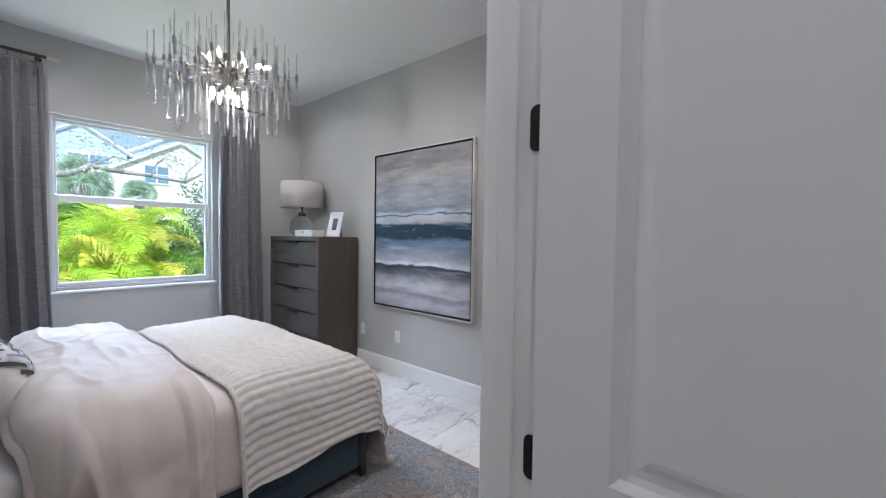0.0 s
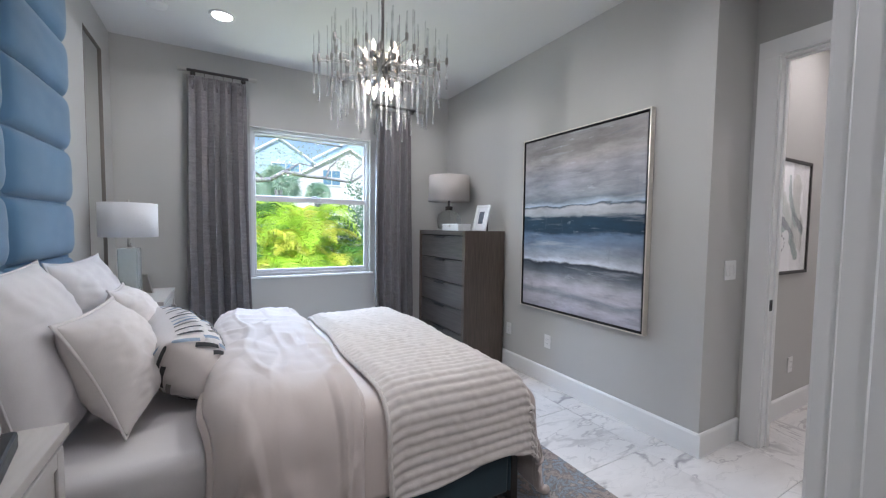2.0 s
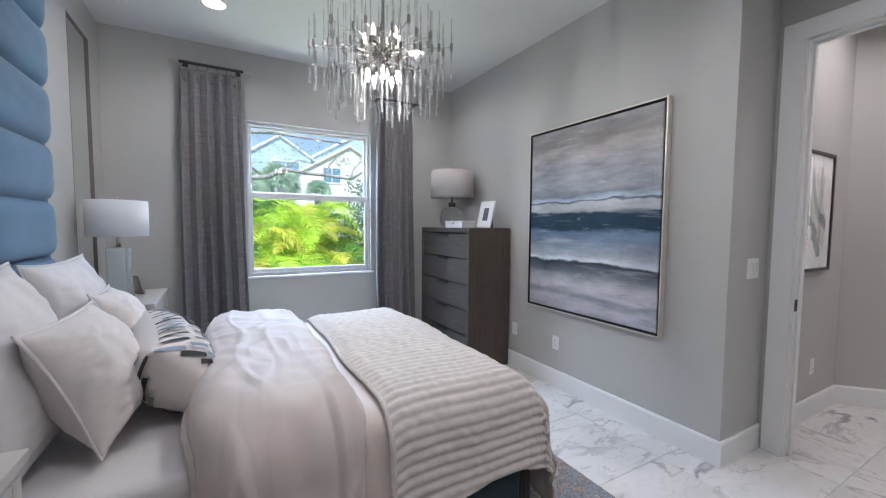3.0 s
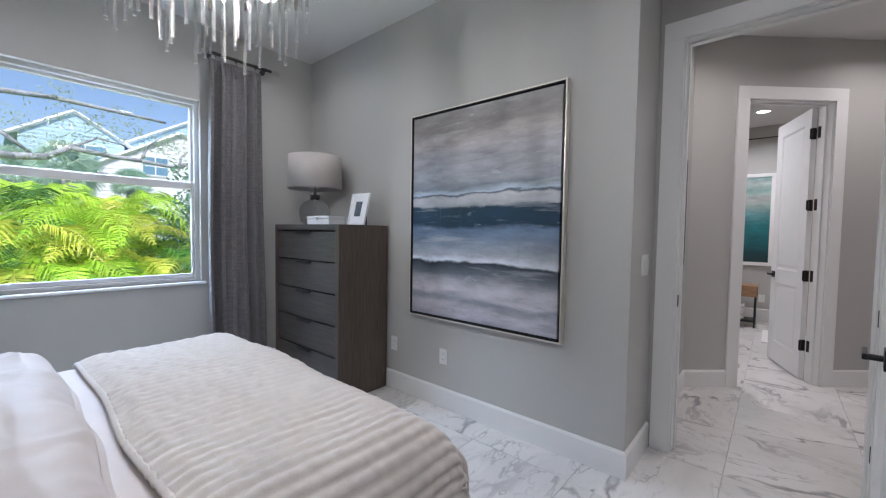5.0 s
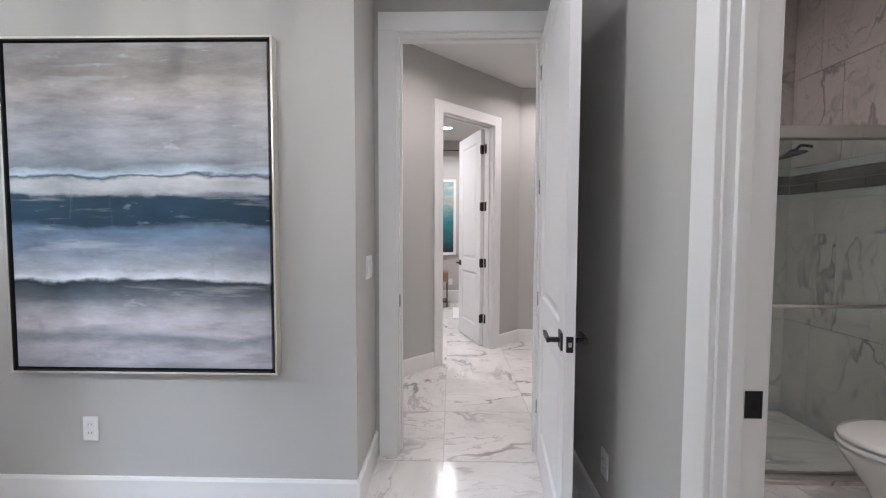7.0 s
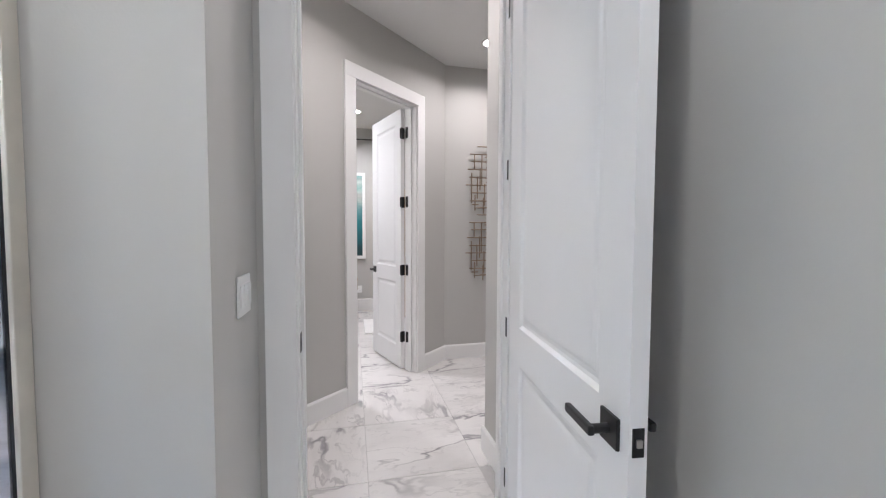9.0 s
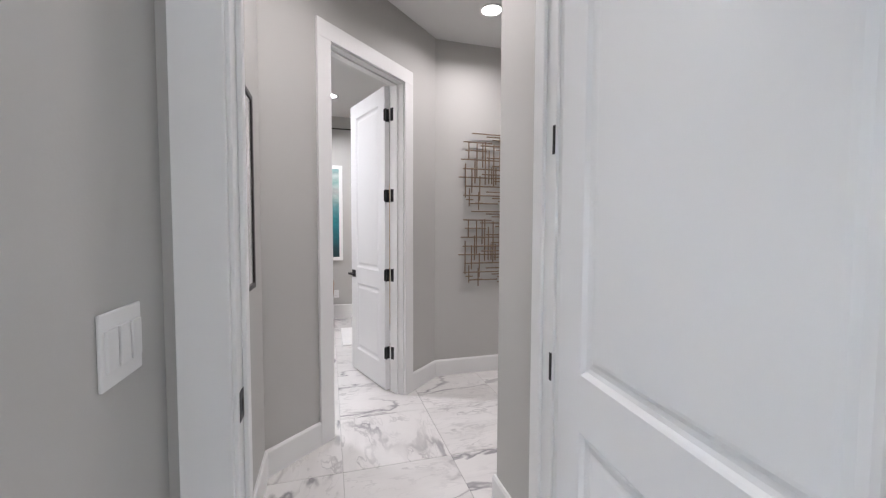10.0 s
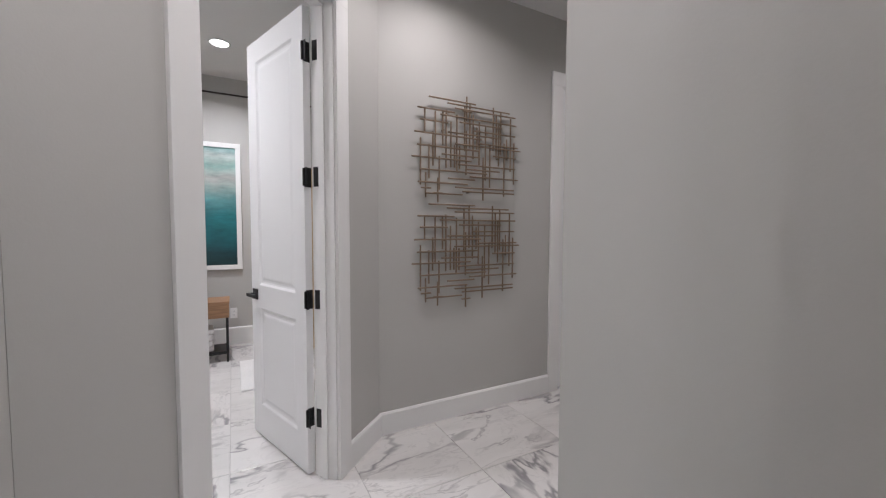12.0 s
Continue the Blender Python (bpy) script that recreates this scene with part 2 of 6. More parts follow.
structure("wall_hall_north", boxes((A1.x - 0.02, HNY, 0, D3A, HNY + T, CEIL), (D3B, HNY, 0, 5.0, HNY + T, CEIL), (D3A, HNY, DH, D3B, HNY + T, CEIL)), WALL, "greige painted hall wall behind the metal wall art")
structure("wall_hall_end", boxes((4.88, HCY, 0, 5.0, HNY, CEIL)), WALL, "plain greige end wall of the hall")

# angled wall, in its own axes: s along it, t behind it
ANG = math.atan2((A1 - A0).y, (A1 - A0).x)
ALEN = (A1 - A0).length
AM = Matrix.Translation((A0.x, A0.y, 0)) @ Matrix.Rotation(ANG, 4, "Z")
F0, F1 = 0.467, 1.222
bm = boxes((-0.0, 0, 0, F0, T, CEIL), (F1, 0, 0, ALEN, T, CEIL), (F0, 0, DH, F1, T, CEIL))
bmesh.ops.transform(bm, matrix=AM, verts=bm.verts)
structure("wall_angled", bm, WALL, "angled greige hall wall with a bathroom door opening")
# the guest bathroom beyond
structure("wall_guest_bath", boxes((-2.32, 8.05, 0, 0.6, 8.17, CEIL), (-2.44, 4.10, 0, -2.32, 8.17, CEIL), (0.6, HNY + T, 0, 0.72, 8.17, CEIL), (-2.32, 4.10, 0, AX - T, 4.22, CEIL)), WALL,
          "pale painted walls of the guest bathroom")
# closet at the start, main bathroom
structure("wall_closet", boxes((EX + T, 0.66, 0, 2.0, 0.76, CEIL), (1.9, -1.3, 0, 2.0, 0.66, CEIL), (EX + T, -1.4, 0, 2.0, -1.3, CEIL), (EX + 0.01, -1.4, 0, EX + T, SY - T, CEIL)), WALL,
          "plain greige walls of the closet")
structure("wall_bath_east", boxes((BATHX, 0.76, 0, BATHX + T, HCY - T, CEIL)), WALL, "grey painted bathroom wall")


def run(bm, a, b, h=0.145, t=0.016, side=1):
    """A baseboard with an eased top from a to b, on the left of that way where side is 1."""
    a, b = Vector(a), Vector(b)
    d = b - a
    m = Matrix.Translation((a.x, a.y, 0)) @ Matrix.Rotation(math.atan2(d.y, d.x), 4, "Z")
    y0, y1 = (0, t) if side > 0 else (-t, 0)
    prof = [(0, 0), (t, 0), (t, h - 0.012), (t * 0.55, h), (0, h)]
    v0 = [bm.verts.new(m @ Vector((0, side * y, z))) for y, z in prof]
    v1 = [bm.verts.new(m @ Vector((d.length, side * y, z))) for y, z in prof]
    n = len(prof)
    for i in range(n):
        bm.faces.new((v0[i], v0[(i + 1) % n], v1[(i + 1) % n], v1[i]))
    bm.faces.new(v0)
    bm.faces.new(v1)
    bmesh.ops.recalc_face_normals(bm, faces=bm.faces)


CW = 0.100      # casing width
bm = bmesh.new()
for a, b in (((AX - 0.0, NY), (WX, NY)), ((AX, DY), (AX, NY - 0.016)), ((WX, NY), (WX, SY)), ((WX, SY), (EX, SY)), ((EX, SY), (EX, S0 - CW)), ((EX, S1 + CW), (EX, B0 - CW)), ((EX, B1 + CW), (EX, DY)),
             ((AX, 4.265), (AX, DY + T)), ((HEX, DY + T), (HEX, HCY + 0.016)), ((HEX, HCY), (4.88, HCY)), ((D3A - CW, HNY), (A1.x, HNY))):
    run(bm, a, b)
u = (A1 - A0).normalized()
run(bm, A0 + u * (F0 - CW), A0)
run(bm, A1, A0 + u * (F1 + CW))
structure("baseboard", bm, TRIM, "tall white painted baseboard")
bm = bmesh.new()
run(bm, (0.6, 8.05), (-2.32, 8.05), h=0.2, t=0.02)
run(bm, (BATHX, 2.78), (BATHX, 0.76))
structure("baseboard_bathrooms", bm, TRIM, "tall white painted bathroom baseboard")


def casing(name, m, w, h, depth=T, cw=CW, stop=0.42, label="white painted door casing and jamb"):
    """A door frame in local axes: x along the wall from 0 to w, y from 0 (this face) to depth behind it, with a stop."""
    ob = thing(name, m, label, "door frame", kind="structure")
    for side in (0, 1):
        y0, y1 = (-0.018, 0.0) if side == 0 else (depth, depth + 0.018)
        for nm, (xa, xb, za, zb), _ in (
                ("casing_leg", (-cw, 0.004, 0, h - 0.004), 0),
                ("casing_leg", (w - 0.004, w + cw, 0, h - 0.004), 0),
                ("casing_head", (-cw, w + cw, h - 0.004, h + cw), 0)):
            b = bmesh.new()
            box(b, xa, y0, za, xb, y1, zb, bevel=0.003)
            part(nm, b, TRIM, ob)
    for nm, r in (("jamb", (-0.005, -0.0, 0, 0.012, depth, h)), ("jamb", (w - 0.012, -0.0, 0, w + 0.005, depth, h)), ("head_jamb", (0.012, 0, h - 0.012, w - 0.012, depth, h + 0.005))):
        b = bmesh.new()
        box(b, *r, bevel=0.0015, segments=1)
        part(nm, b, TRIM, ob)
    for nm, r in (("door_stop", (0.012, depth * stop, 0, 0.024, depth * stop + 0.035, h - 0.024)), ("door_stop", (w - 0.024, depth * stop, 0, w - 0.012, depth * stop + 0.035, h - 0.024)),
                  ("door_stop", (0.012, depth * stop, h - 0.024, w - 0.012, depth * stop + 0.035, h - 0.012))):
        b = bmesh.new()
        box(b, *r, bevel=0.002, segments=1)
        part(nm, b, TRIM, ob)
    return ob


def panel_face(bm, w, h, y, sgn, lock=0.956):
    """One face of a two-panel door with moulded, sunk panels; y is the face, sgn its outward way."""
    stile, top, lock0, lock1, bot = 0.115, 0.125, lock - 0.141, lock, 0.20
    rects = [(stile, w - stile, bot, lock0), (stile, w - stile, lock1, h - top)]
    xs, zs = [0, stile, w - stile, w], [0, bot, lock0, lock1, h - top, h]
    for i in range(3):
        for j in range(5):
            if i == 1 and j in (1, 3):
                continue
            q = [(xs[i], zs[j]), (xs[i + 1], zs[j]), (xs[i + 1], zs[j + 1]), (xs[i], zs[j + 1])]
            bm.faces.new([bm.verts.new((x, y, z)) for x, z in q])
    for x0, x1, z0, z1 in rects:
        steps = [(0, 0), (0.006, -0.004), (0.012, -0.009), (0.022, -0.011), (0.034, -0.010), (0.044, -0.0065), (0.052, -0.0055)]
        loops = []
        for inset, dy in steps:
            loops.append([bm.verts.new((x, y + sgn * dy, z)) for x, z in ((x0 + inset, z0 + inset), (x1 - inset, z0 + inset), (x1 - inset, z1 - inset), (x0 + inset, z1 - inset))])
        for p, q in zip(loops, loops[1:]):
            for i in range(4):
                bm.faces.new((p[i], p[(i + 1) % 4], q[(i + 1) % 4], q[i]))
        bm.faces.new(loops[-1])


def door_slab(w, h, th=0.038, lock=0.956):
    bm = bmesh.new()
    panel_face(bm, w, h, 0, -1, lock)
    panel_face(bm, w, h, th, 1, lock)
    for q in (((0, 0, 0), (0, th, 0), (0, th, h), (0, 0, h)), ((w, 0, 0), (w, th, 0), (w, th, h), (w, 0, h)), ((0, 0, h), (w, 0, h), (w, th, h), (0, th, h)), ((0, 0, 0), (w, 0, 0), (w, th, 0), (0, th, 0))):
        bm.faces.new([bm.verts.new(p) for p in q])
    bmesh.ops.remove_doubles(bm, verts=bm.verts, dist=1e-5)
    bmesh.ops.recalc_face_normals(bm, faces=bm.faces)
    return bm


def lever(parent, w, th, z, latch=True):
    """Black lever handles on both faces, near the free edge at x = w."""
    for sgn, y in ((-1, 0.0), (1, th)):
        b = bmesh.new()
        x = w - 0.062
        a0, a1 = sorted((y, y + sgn * 0.008))
        box(b, x - 0.033, a0, z - 0.033, x + 0.033, a1, z + 0.033, bevel=0.002)
        rose = part("rose", b, BLACK, parent, "square black rose")
        b = bmesh.new()
        rod(b, (x, y + sgn * 0.006, z), (x, y + sgn * 0.05, z), 0.010, 14)
        a0, a1 = sorted((y + sgn * 0.042, y + sgn * 0.056))
        box(b, x - 0.105, a0, z - 0.010, x + 0.012, a1, z + 0.010, bevel=0.004)
        part("lever", b, BLACK, rose, "black lever handle")
    if latch:
        b = boxes((w - 0.0005, th / 2 - 0.0125, z - 0.029, w + 0.0015, th / 2 + 0.0125, z + 0.029), bevel=0.0006, segments=1)
        pl = part("latch_plate", b, BLACK, parent, "black latch plate")
        b = boxes((w + 0.0015, th / 2 - 0.006, z - 0.008, w + 0.007, th / 2 + 0.006, z + 0.008), bevel=0.002)
        part("latch", b, NICKEL, pl, "steel spring latch")


def hinges(parent, zs, th, side=1, leaf=0.03):
    """Black butt hinges at the hinge edge x = 0; the barrel stands out on the face at y = 0 or y = th."""
    y = th if side > 0 else 0.0
    for z in zs:
        b = bmesh.new()
        cyl(b, -0.003, y + side * 0.004, z - 0.045, z + 0.045, 0.0065, n=12)
        hg = part("hinge", b, BLACK, parent, "black door hinge")
        y0, y1 = sorted((y - side * leaf, y))
        b = boxes((-0.0035, y0, z - 0.045, -0.0005, y1, z + 0.045), bevel=0.001, segments=1)
        part("leaf", b, BLACK, hg)


def rounded_leaf(x0, x1, y0, y1, z0, z1, r=0.012):
    """A thin hinge leaf in the x-z plane with rounded corners."""
    bm = bmesh.new()
    ring = []
    for cx, cz, a in ((x1 - r, z1 - r, 0), (x0 + r, z1 - r, 90), (x0 + r, z0 + r, 180), (x1 - r, z0 + r, 270)):
        ring += [(cx + r * math.cos(radians(a + 22.5 * k)), cz + r * math.sin(radians(a + 22.5 * k))) for k in range(5)]
    front, back = [bm.verts.new((x, y0, z)) for x, z in ring], [bm.verts.new((x, y1, z)) for x, z in ring]
    bm.faces.new(front)
    bm.faces.new(list(reversed(back)))
    for i in range(len(ring)):
        k = (i + 1) % len(ring)
        bm.faces.new((front[i], back[i], back[k], front[k]))
    bmesh.ops.recalc_face_normals(bm, faces=bm.faces)
    return bm


HZ = (0.305, 0.935, 1.568, 2.20)
# hall door, standing open into the bedroom
hf = casing("door_frame_hall", pose(H0, DY, 0), H1 - H0, HH)
hd = thing("door_hall", pose(-0.597, 3.0, 0.012, 0, 0, 180 + 83.4), "white two-panel door standing open, black lever handles", "door")
part("slab", door_slab(0.806, 2.395, lock=0.946), DOORP, hd)
lever(hd, 0.806, 0.038, 0.895)
hinges(hd, HZ, 0.038, side=1)
for z in HZ:
    part("hinge_leaf", boxes((H1 - H0 - 0.0145, 0.003, z - 0.049, H1 - H0 - 0.012, 0.015, z + 0.030), bevel=0.001, segments=1), BLACK, hf, "black hinge leaf")
# closet door, open flat
cf = casing("door_frame_closet", pose(EX, S0, 0, 0, 0, 90) @ Matrix.Diagonal((1, -1, 1, 1)), S1 - S0, DH, stop=0.2)
cd = thing("door_closet", pose(EX + T - 0.004, S1 - 0.014, 0.012, 0, 0, 0) @ Matrix.Diagonal((1, -1, 1, 1)), "white two-panel closet door standing wide open", "door")
part("slab", door_slab(0.78, 2.425, lock=1.005), DOORP, cd)
lever(cd, 0.78, 0.038, 0.895)
hinges(cd, (0.50, 1.005, 1.521, 2.04), 0.038, side=-1)
for z in (0.50, 0.989, 1.541, 2.06):
    part("hinge_leaf", rounded_leaf(EX + T - 0.040, EX + T - 0.003, S1 - 0.0145, S1 - 0.012, z - 0.038, z + 0.038), BLACK, cf, "black hinge leaf", m=cf.matrix_basis.inverted())
# bathroom door frame
casing("door_frame_bath", pose(EX, B0, 0, 0, 0, 90) @ Matrix.Diagonal((1, -1, 1, 1)), B1 - B0, DH, cw=0.09, stop=0.22)
# guest bathroom door
gf = casing("door_frame_guest_bath", AM @ pose(F0, 0, 0), F1 - F0, DH)
gd = thing("door_guest_bath", pose(-0.731, 5.205, 0.012, 0, 0, math.degrees(math.atan2(0.674, -0.233))), "white two-panel door standing open, four black hinges", "door")
part("slab", door_slab(0.69, 2.425), DOORP, gd)
lever(gd, 0.69, 0.038, 0.895)
hinges(gd, HZ, 0.038, side=1)
for z in HZ:
    part("hinge_leaf", boxes((F1 - F0 - 0.0145, T - 0.036, z - 0.036, F1 - F0 - 0.012, T + 0.002, z + 0.064), bevel=0.001, segments=1), BLACK, gf, "black hinge leaf")
    part("door_leaf", boxes((-0.0025, 0.0, z - 0.05, 0.0, 0.038, z + 0.05), (-0.026, 0.034, z - 0.05, -0.0025, 0.038, z + 0.05), bevel=0.001, segments=1), BLACK, gd, "black hinge leaf")
casing("door_frame_far", pose(D3A, HNY, 0), D3B - D3A, DH)
fd = thing("door_far", pose(D3A + 0.014, HNY + 0.01, 0.012), "white closed hall door with black hinges", "door")
part("slab", door_slab(0.78, 2.425), DOORP, fd)
lever(fd, 0.78, 0.038, 0.895)
hinges(fd, HZ, 0.038, side=-1)

# ---- fabrics, woods, paintings ----
LINEN = material("white_cotton", (0.67, 0.645, 0.645), 0.85, vary=0.03, scale=5, fine=0.05, fine_scale=500, bump=0.25, bump_scale=500, sheen=0.2)
DUVET = material("oatmeal_satin_cotton", (0.55, 0.485, 0.45), 0.55, vary=0.04, scale=5, fine=0.03, fine_scale=600, bump=0.25, bump_scale=60, sheen=0.3)
QUILT = material("ivory_quilted_cotton", (0.60, 0.56, 0.525), 0.85, vary=0.04, scale=8, fine=0.05, fine_scale=400, bump=0.4, bump_scale=180, sheen=0.2)
SHAM = material("off_white_linen_sham", (0.69, 0.645, 0.62), 0.85, vary=0.03, scale=6, fine=0.06, fine_scale=450, bump=0.3, bump_scale=350, sheen=0.2)
NAVY = material("dark_teal_upholstery", (0.018, 0.045, 0.062), 0.8, vary=0.12, scale=12, fine=0.12, fine_scale=500, bump=0.2, sheen=0.3)
VELVET = material("dusty_blue_velvet", (0.080, 0.180, 0.300), 0.75, vary=0.10, scale=4, fine=0.05, fine_scale=500, bump=0.15, bump_scale=400, sheen=0.3)
CURTAIN = material("grey_slub_linen", (0.185, 0.174, 0.180), 0.9, vary=0.20, scale=14, fine=0.42, fine_scale=120, stretch=(0.5, 0.5, 5.0), bump=0.3, bump_scale=260, sheen=0.2)
WOOD = material("grey_brown_stained_wood", (0.088, 0.066, 0.052), 0.42, vary=0.22, scale=5, fine=0.22, fine_scale=70, stretch=(1, 1, 0.07), bump=0.12, bump_scale=60)
WOODH = material("grey_brown_wood_drawer", (0.078, 0.070, 0.064), 0.38, vary=0.18, scale=5, fine=0.2, fine_scale=70, stretch=(0.07, 1, 1), bump=0.12, bump_scale=60)
OAK = material("warm_oak", (0.30, 0.17, 0.09), 0.5, vary=0.18, scale=6, fine=0.2, fine_scale=60, stretch=(0.1, 1, 1))
PALEOAK = material("pale_oak", (0.55, 0.40, 0.24), 0.5, vary=0.12, scale=6, fine=0.12, fine_scale=60, stretch=(1, 1, 0.1))
TAUPE = material("pale_taupe_lacquer", (0.50, 0.47, 0.44), 0.38, vary=0.05, scale=4, fine=0.04, fine_scale=60, stretch=(0.15, 1, 1))
SHADE = material("linen_lampshade", (0.47, 0.435, 0.41), 0.9, vary=0.02, scale=4, fine=0.07, fine_scale=350, bump=0.3, bump_scale=350)
WSHADE = material("white_lampshade", (0.78, 0.78, 0.79), 0.85, vary=0.015, scale=4, fine=0.03, fine_scale=350, bump=0.2, bump_scale=350)
CHAMP = material("champagne_silver_leaf", (0.80, 0.76, 0.68), 0.42, 0.75, vary=0.08, scale=9)
INK = material("black_liner", (0.008, 0.008, 0.009), 0.6, vary=0.1)
PEWTER = material("dark_pewter_frame", (0.05, 0.047, 0.045), 0.45, 0.3, vary=0.1, scale=20)
PAPER = material("white_mat_board", (0.80, 0.80, 0.80), 0.75, vary=0.01)
BRONZE = material("brushed_bronze_rod", (0.27, 0.20, 0.14), 0.5, 0.55, vary=0.12, scale=40)
CHROME = material("polished_nickel", (0.72, 0.69, 0.65), 0.12, 1.0, vary=0.03, scale=20)
BULB = material("warm_candle_bulb", (1, 1, 1), 0.3, vary=0, emit=(1.0, 0.83, 0.62), strength=7.0)
PORCELAIN = material("white_porcelain", (0.82, 0.81, 0.79), 0.08, vary=0.01, coat=0.4)
GREYTILE = material("grey_glass_tile", (0.17, 0.155, 0.145), 0.15, vary=0.08, scale=10, random_tone=0.12)
MOSAIC = material("pale_mosaic", (0.55, 0.57, 0.56), 0.15, vary=0.2, scale=60, stretch=(1, 1, 4))
WALLTILE = marble("marble_wall_tile", base=(0.64, 0.59, 0.56), rough=0.03, scale=1.2)
TOWEL = material("white_terry", (0.78, 0.77, 0.76), 0.95, vary=0.03, fine=0.08, fine_scale=250, bump=0.7, bump_scale=300)
VINYL = material("white_vinyl", (0.64, 0.65, 0.65), 0.35, vary=0.012)
STRIPE_D = material("charcoal_stitching", (0.05, 0.052, 0.056), 0.9, vary=0.2, fine=0.3, fine_scale=300)
STRIPE_G = material("grey_stitching", (0.25, 0.24, 0.22), 0.9, vary=0.2, fine=0.45, fine_scale=300)
STRIPE_B = material("blue_stitching", (0.26, 0.33, 0.42), 0.9, vary=0.2, fine=0.3, fine_scale=300)


def banded(name, stops, wave=0.05, sx=1.2, sz=5.0, rough=0.45, height=1.5, blot=0.10, wisps=0.0):
    """Paint in horizontal bands that drift and bleed, by the height above the canvas's lower edge."""
    ma = bpy.data.materials.new(name)
    ma.use_nodes = True
    n, l = ma.node_tree.nodes, ma.node_tree.links
    p = n["Principled BSDF"]
    co = n.new("ShaderNodeTexCoord")
    sep = n.new("ShaderNodeSeparateXYZ")
    l.new(co.outputs["Object"], sep.inputs[0])
    total = None
    for k, (scale, amount) in enumerate((((sx, 1, sz * 0.25), wave), ((sx * 2.6, 1, sz * 2.0), wave * 0.55), ((sx * 16, 1, sz * 2.5), wave * 0.16))):
        mp = n.new("ShaderNodeMapping")
        mp.inputs["Scale"].default_value, mp.inputs["Location"].default_value = scale, (3.1 * k, 0, 1.7 * k)
        l.new(co.outputs["Object"], mp.inputs["Vector"])
        t = n.new("ShaderNodeTexNoise")
        t.inputs["Scale"].default_value, t.inputs["Detail"].default_value = 1.6, 4
        l.new(mp.outputs[0], t.inputs["Vector"])
        ms = n.new("ShaderNodeMath")
        ms.operation = "MULTIPLY_ADD"
        ms.inputs[1].default_value, ms.inputs[2].default_value = amount * 2, -amount
        l.new(t.outputs["Fac"], ms.inputs[0])
        if total is None:
            total = ms
        else:
            ad = n.new("ShaderNodeMath")
            l.new(total.outputs[0], ad.inputs[0])
            l.new(ms.outputs[0], ad.inputs[1])
            total = ad
    dv = n.new("ShaderNodeMath")
    dv.operation = "DIVIDE"
    dv.inputs[1].default_value = height
    l.new(sep.outputs["Z"], dv.inputs[0])
    ad = n.new("ShaderNodeMath")
    l.new(dv.outputs[0], ad.inputs[0])
    l.new(total.outputs[0], ad.inputs[1])
    r = ramp(n, stops)
    l.new(ad.outputs[0], r.inputs["Fac"])
    mp = n.new("ShaderNodeMapping")
    mp.inputs["Scale"].default_value = (1.1, 1, 4.0)
    l.new(co.outputs["Object"], mp.inputs["Vector"])
    t = n.new("ShaderNodeTexNoise")
    t.inputs["Scale"].default_value, t.inputs["Detail"].default_value, t.inputs["Roughness"].default_value = 3.0, 8, 0.65
    l.new(mp.outputs[0], t.inputs["Vector"])
    mr = n.new("ShaderNodeMapRange")
    mr.inputs["From Min"].default_value, mr.inputs["From Max"].default_value = 0.3, 0.7
    mr.inputs["To Min"].default_value, mr.inputs["To Max"].default_value = 1 - blot * 1.6, 1 + blot * 1.6
    l.new(t.outputs["Fac"], mr.inputs["Value"])
    vm = n.new("ShaderNodeVectorMath")
    vm.operation = "SCALE"
    l.new(r.outputs["Color"], vm.inputs[0])
    l.new(mr.outputs[0], vm.inputs["Scale"])
    last = vm.outputs[0]
    if wisps:
        for k, (sc, lo, tone) in enumerate((((0.55, 1, 6.0), 0.56, (0.52, 0.54, 0.58)), ((0.9, 1, 3.5), 0.60, (0.16, 0.20, 0.26)), ((2.4, 1, 7.0), 0.62, (0.66, 0.70, 0.76)), ((6.0, 1, 0.9), 0.63, (0.22, 0.24, 0.28)))):
            m3 = n.new("ShaderNodeMapping")
            m3.inputs["Scale"].default_value, m3.inputs["Location"].default_value = sc, (7.7 * k, 0, 4.1 * k)
            l.new(co.outputs["Object"], m3.inputs["Vector"])
            t3 = n.new("ShaderNodeTexNoise")
            t3.inputs["Scale"].default_value, t3.inputs["Detail"].default_value, t3.inputs["Roughness"].default_value = 2.6, 7, 0.6
            l.new(m3.outputs[0], t3.inputs["Vector"])
            r3 = n.new("ShaderNodeMapRange")
            r3.inputs["From Min"].default_value, r3.inputs["From Max"].default_value, r3.inputs["To Max"].default_value = lo, lo + 0.14, wisps
            l.new(t3.outputs["Fac"], r3.inputs["Value"])
            x3 = n.new("ShaderNodeMix")
            x3.data_type = "RGBA"
            l.new(r3.outputs[0], x3.inputs["Factor"])
            l.new(last, x3.inputs["A"])
            x3.inputs["B"].default_value = (*tone, 1)
            last = x3.outputs["Result"]
    l.new(last, p.inputs["Base Color"])
    p.inputs["Roughness"].default_value = rough
    return ma


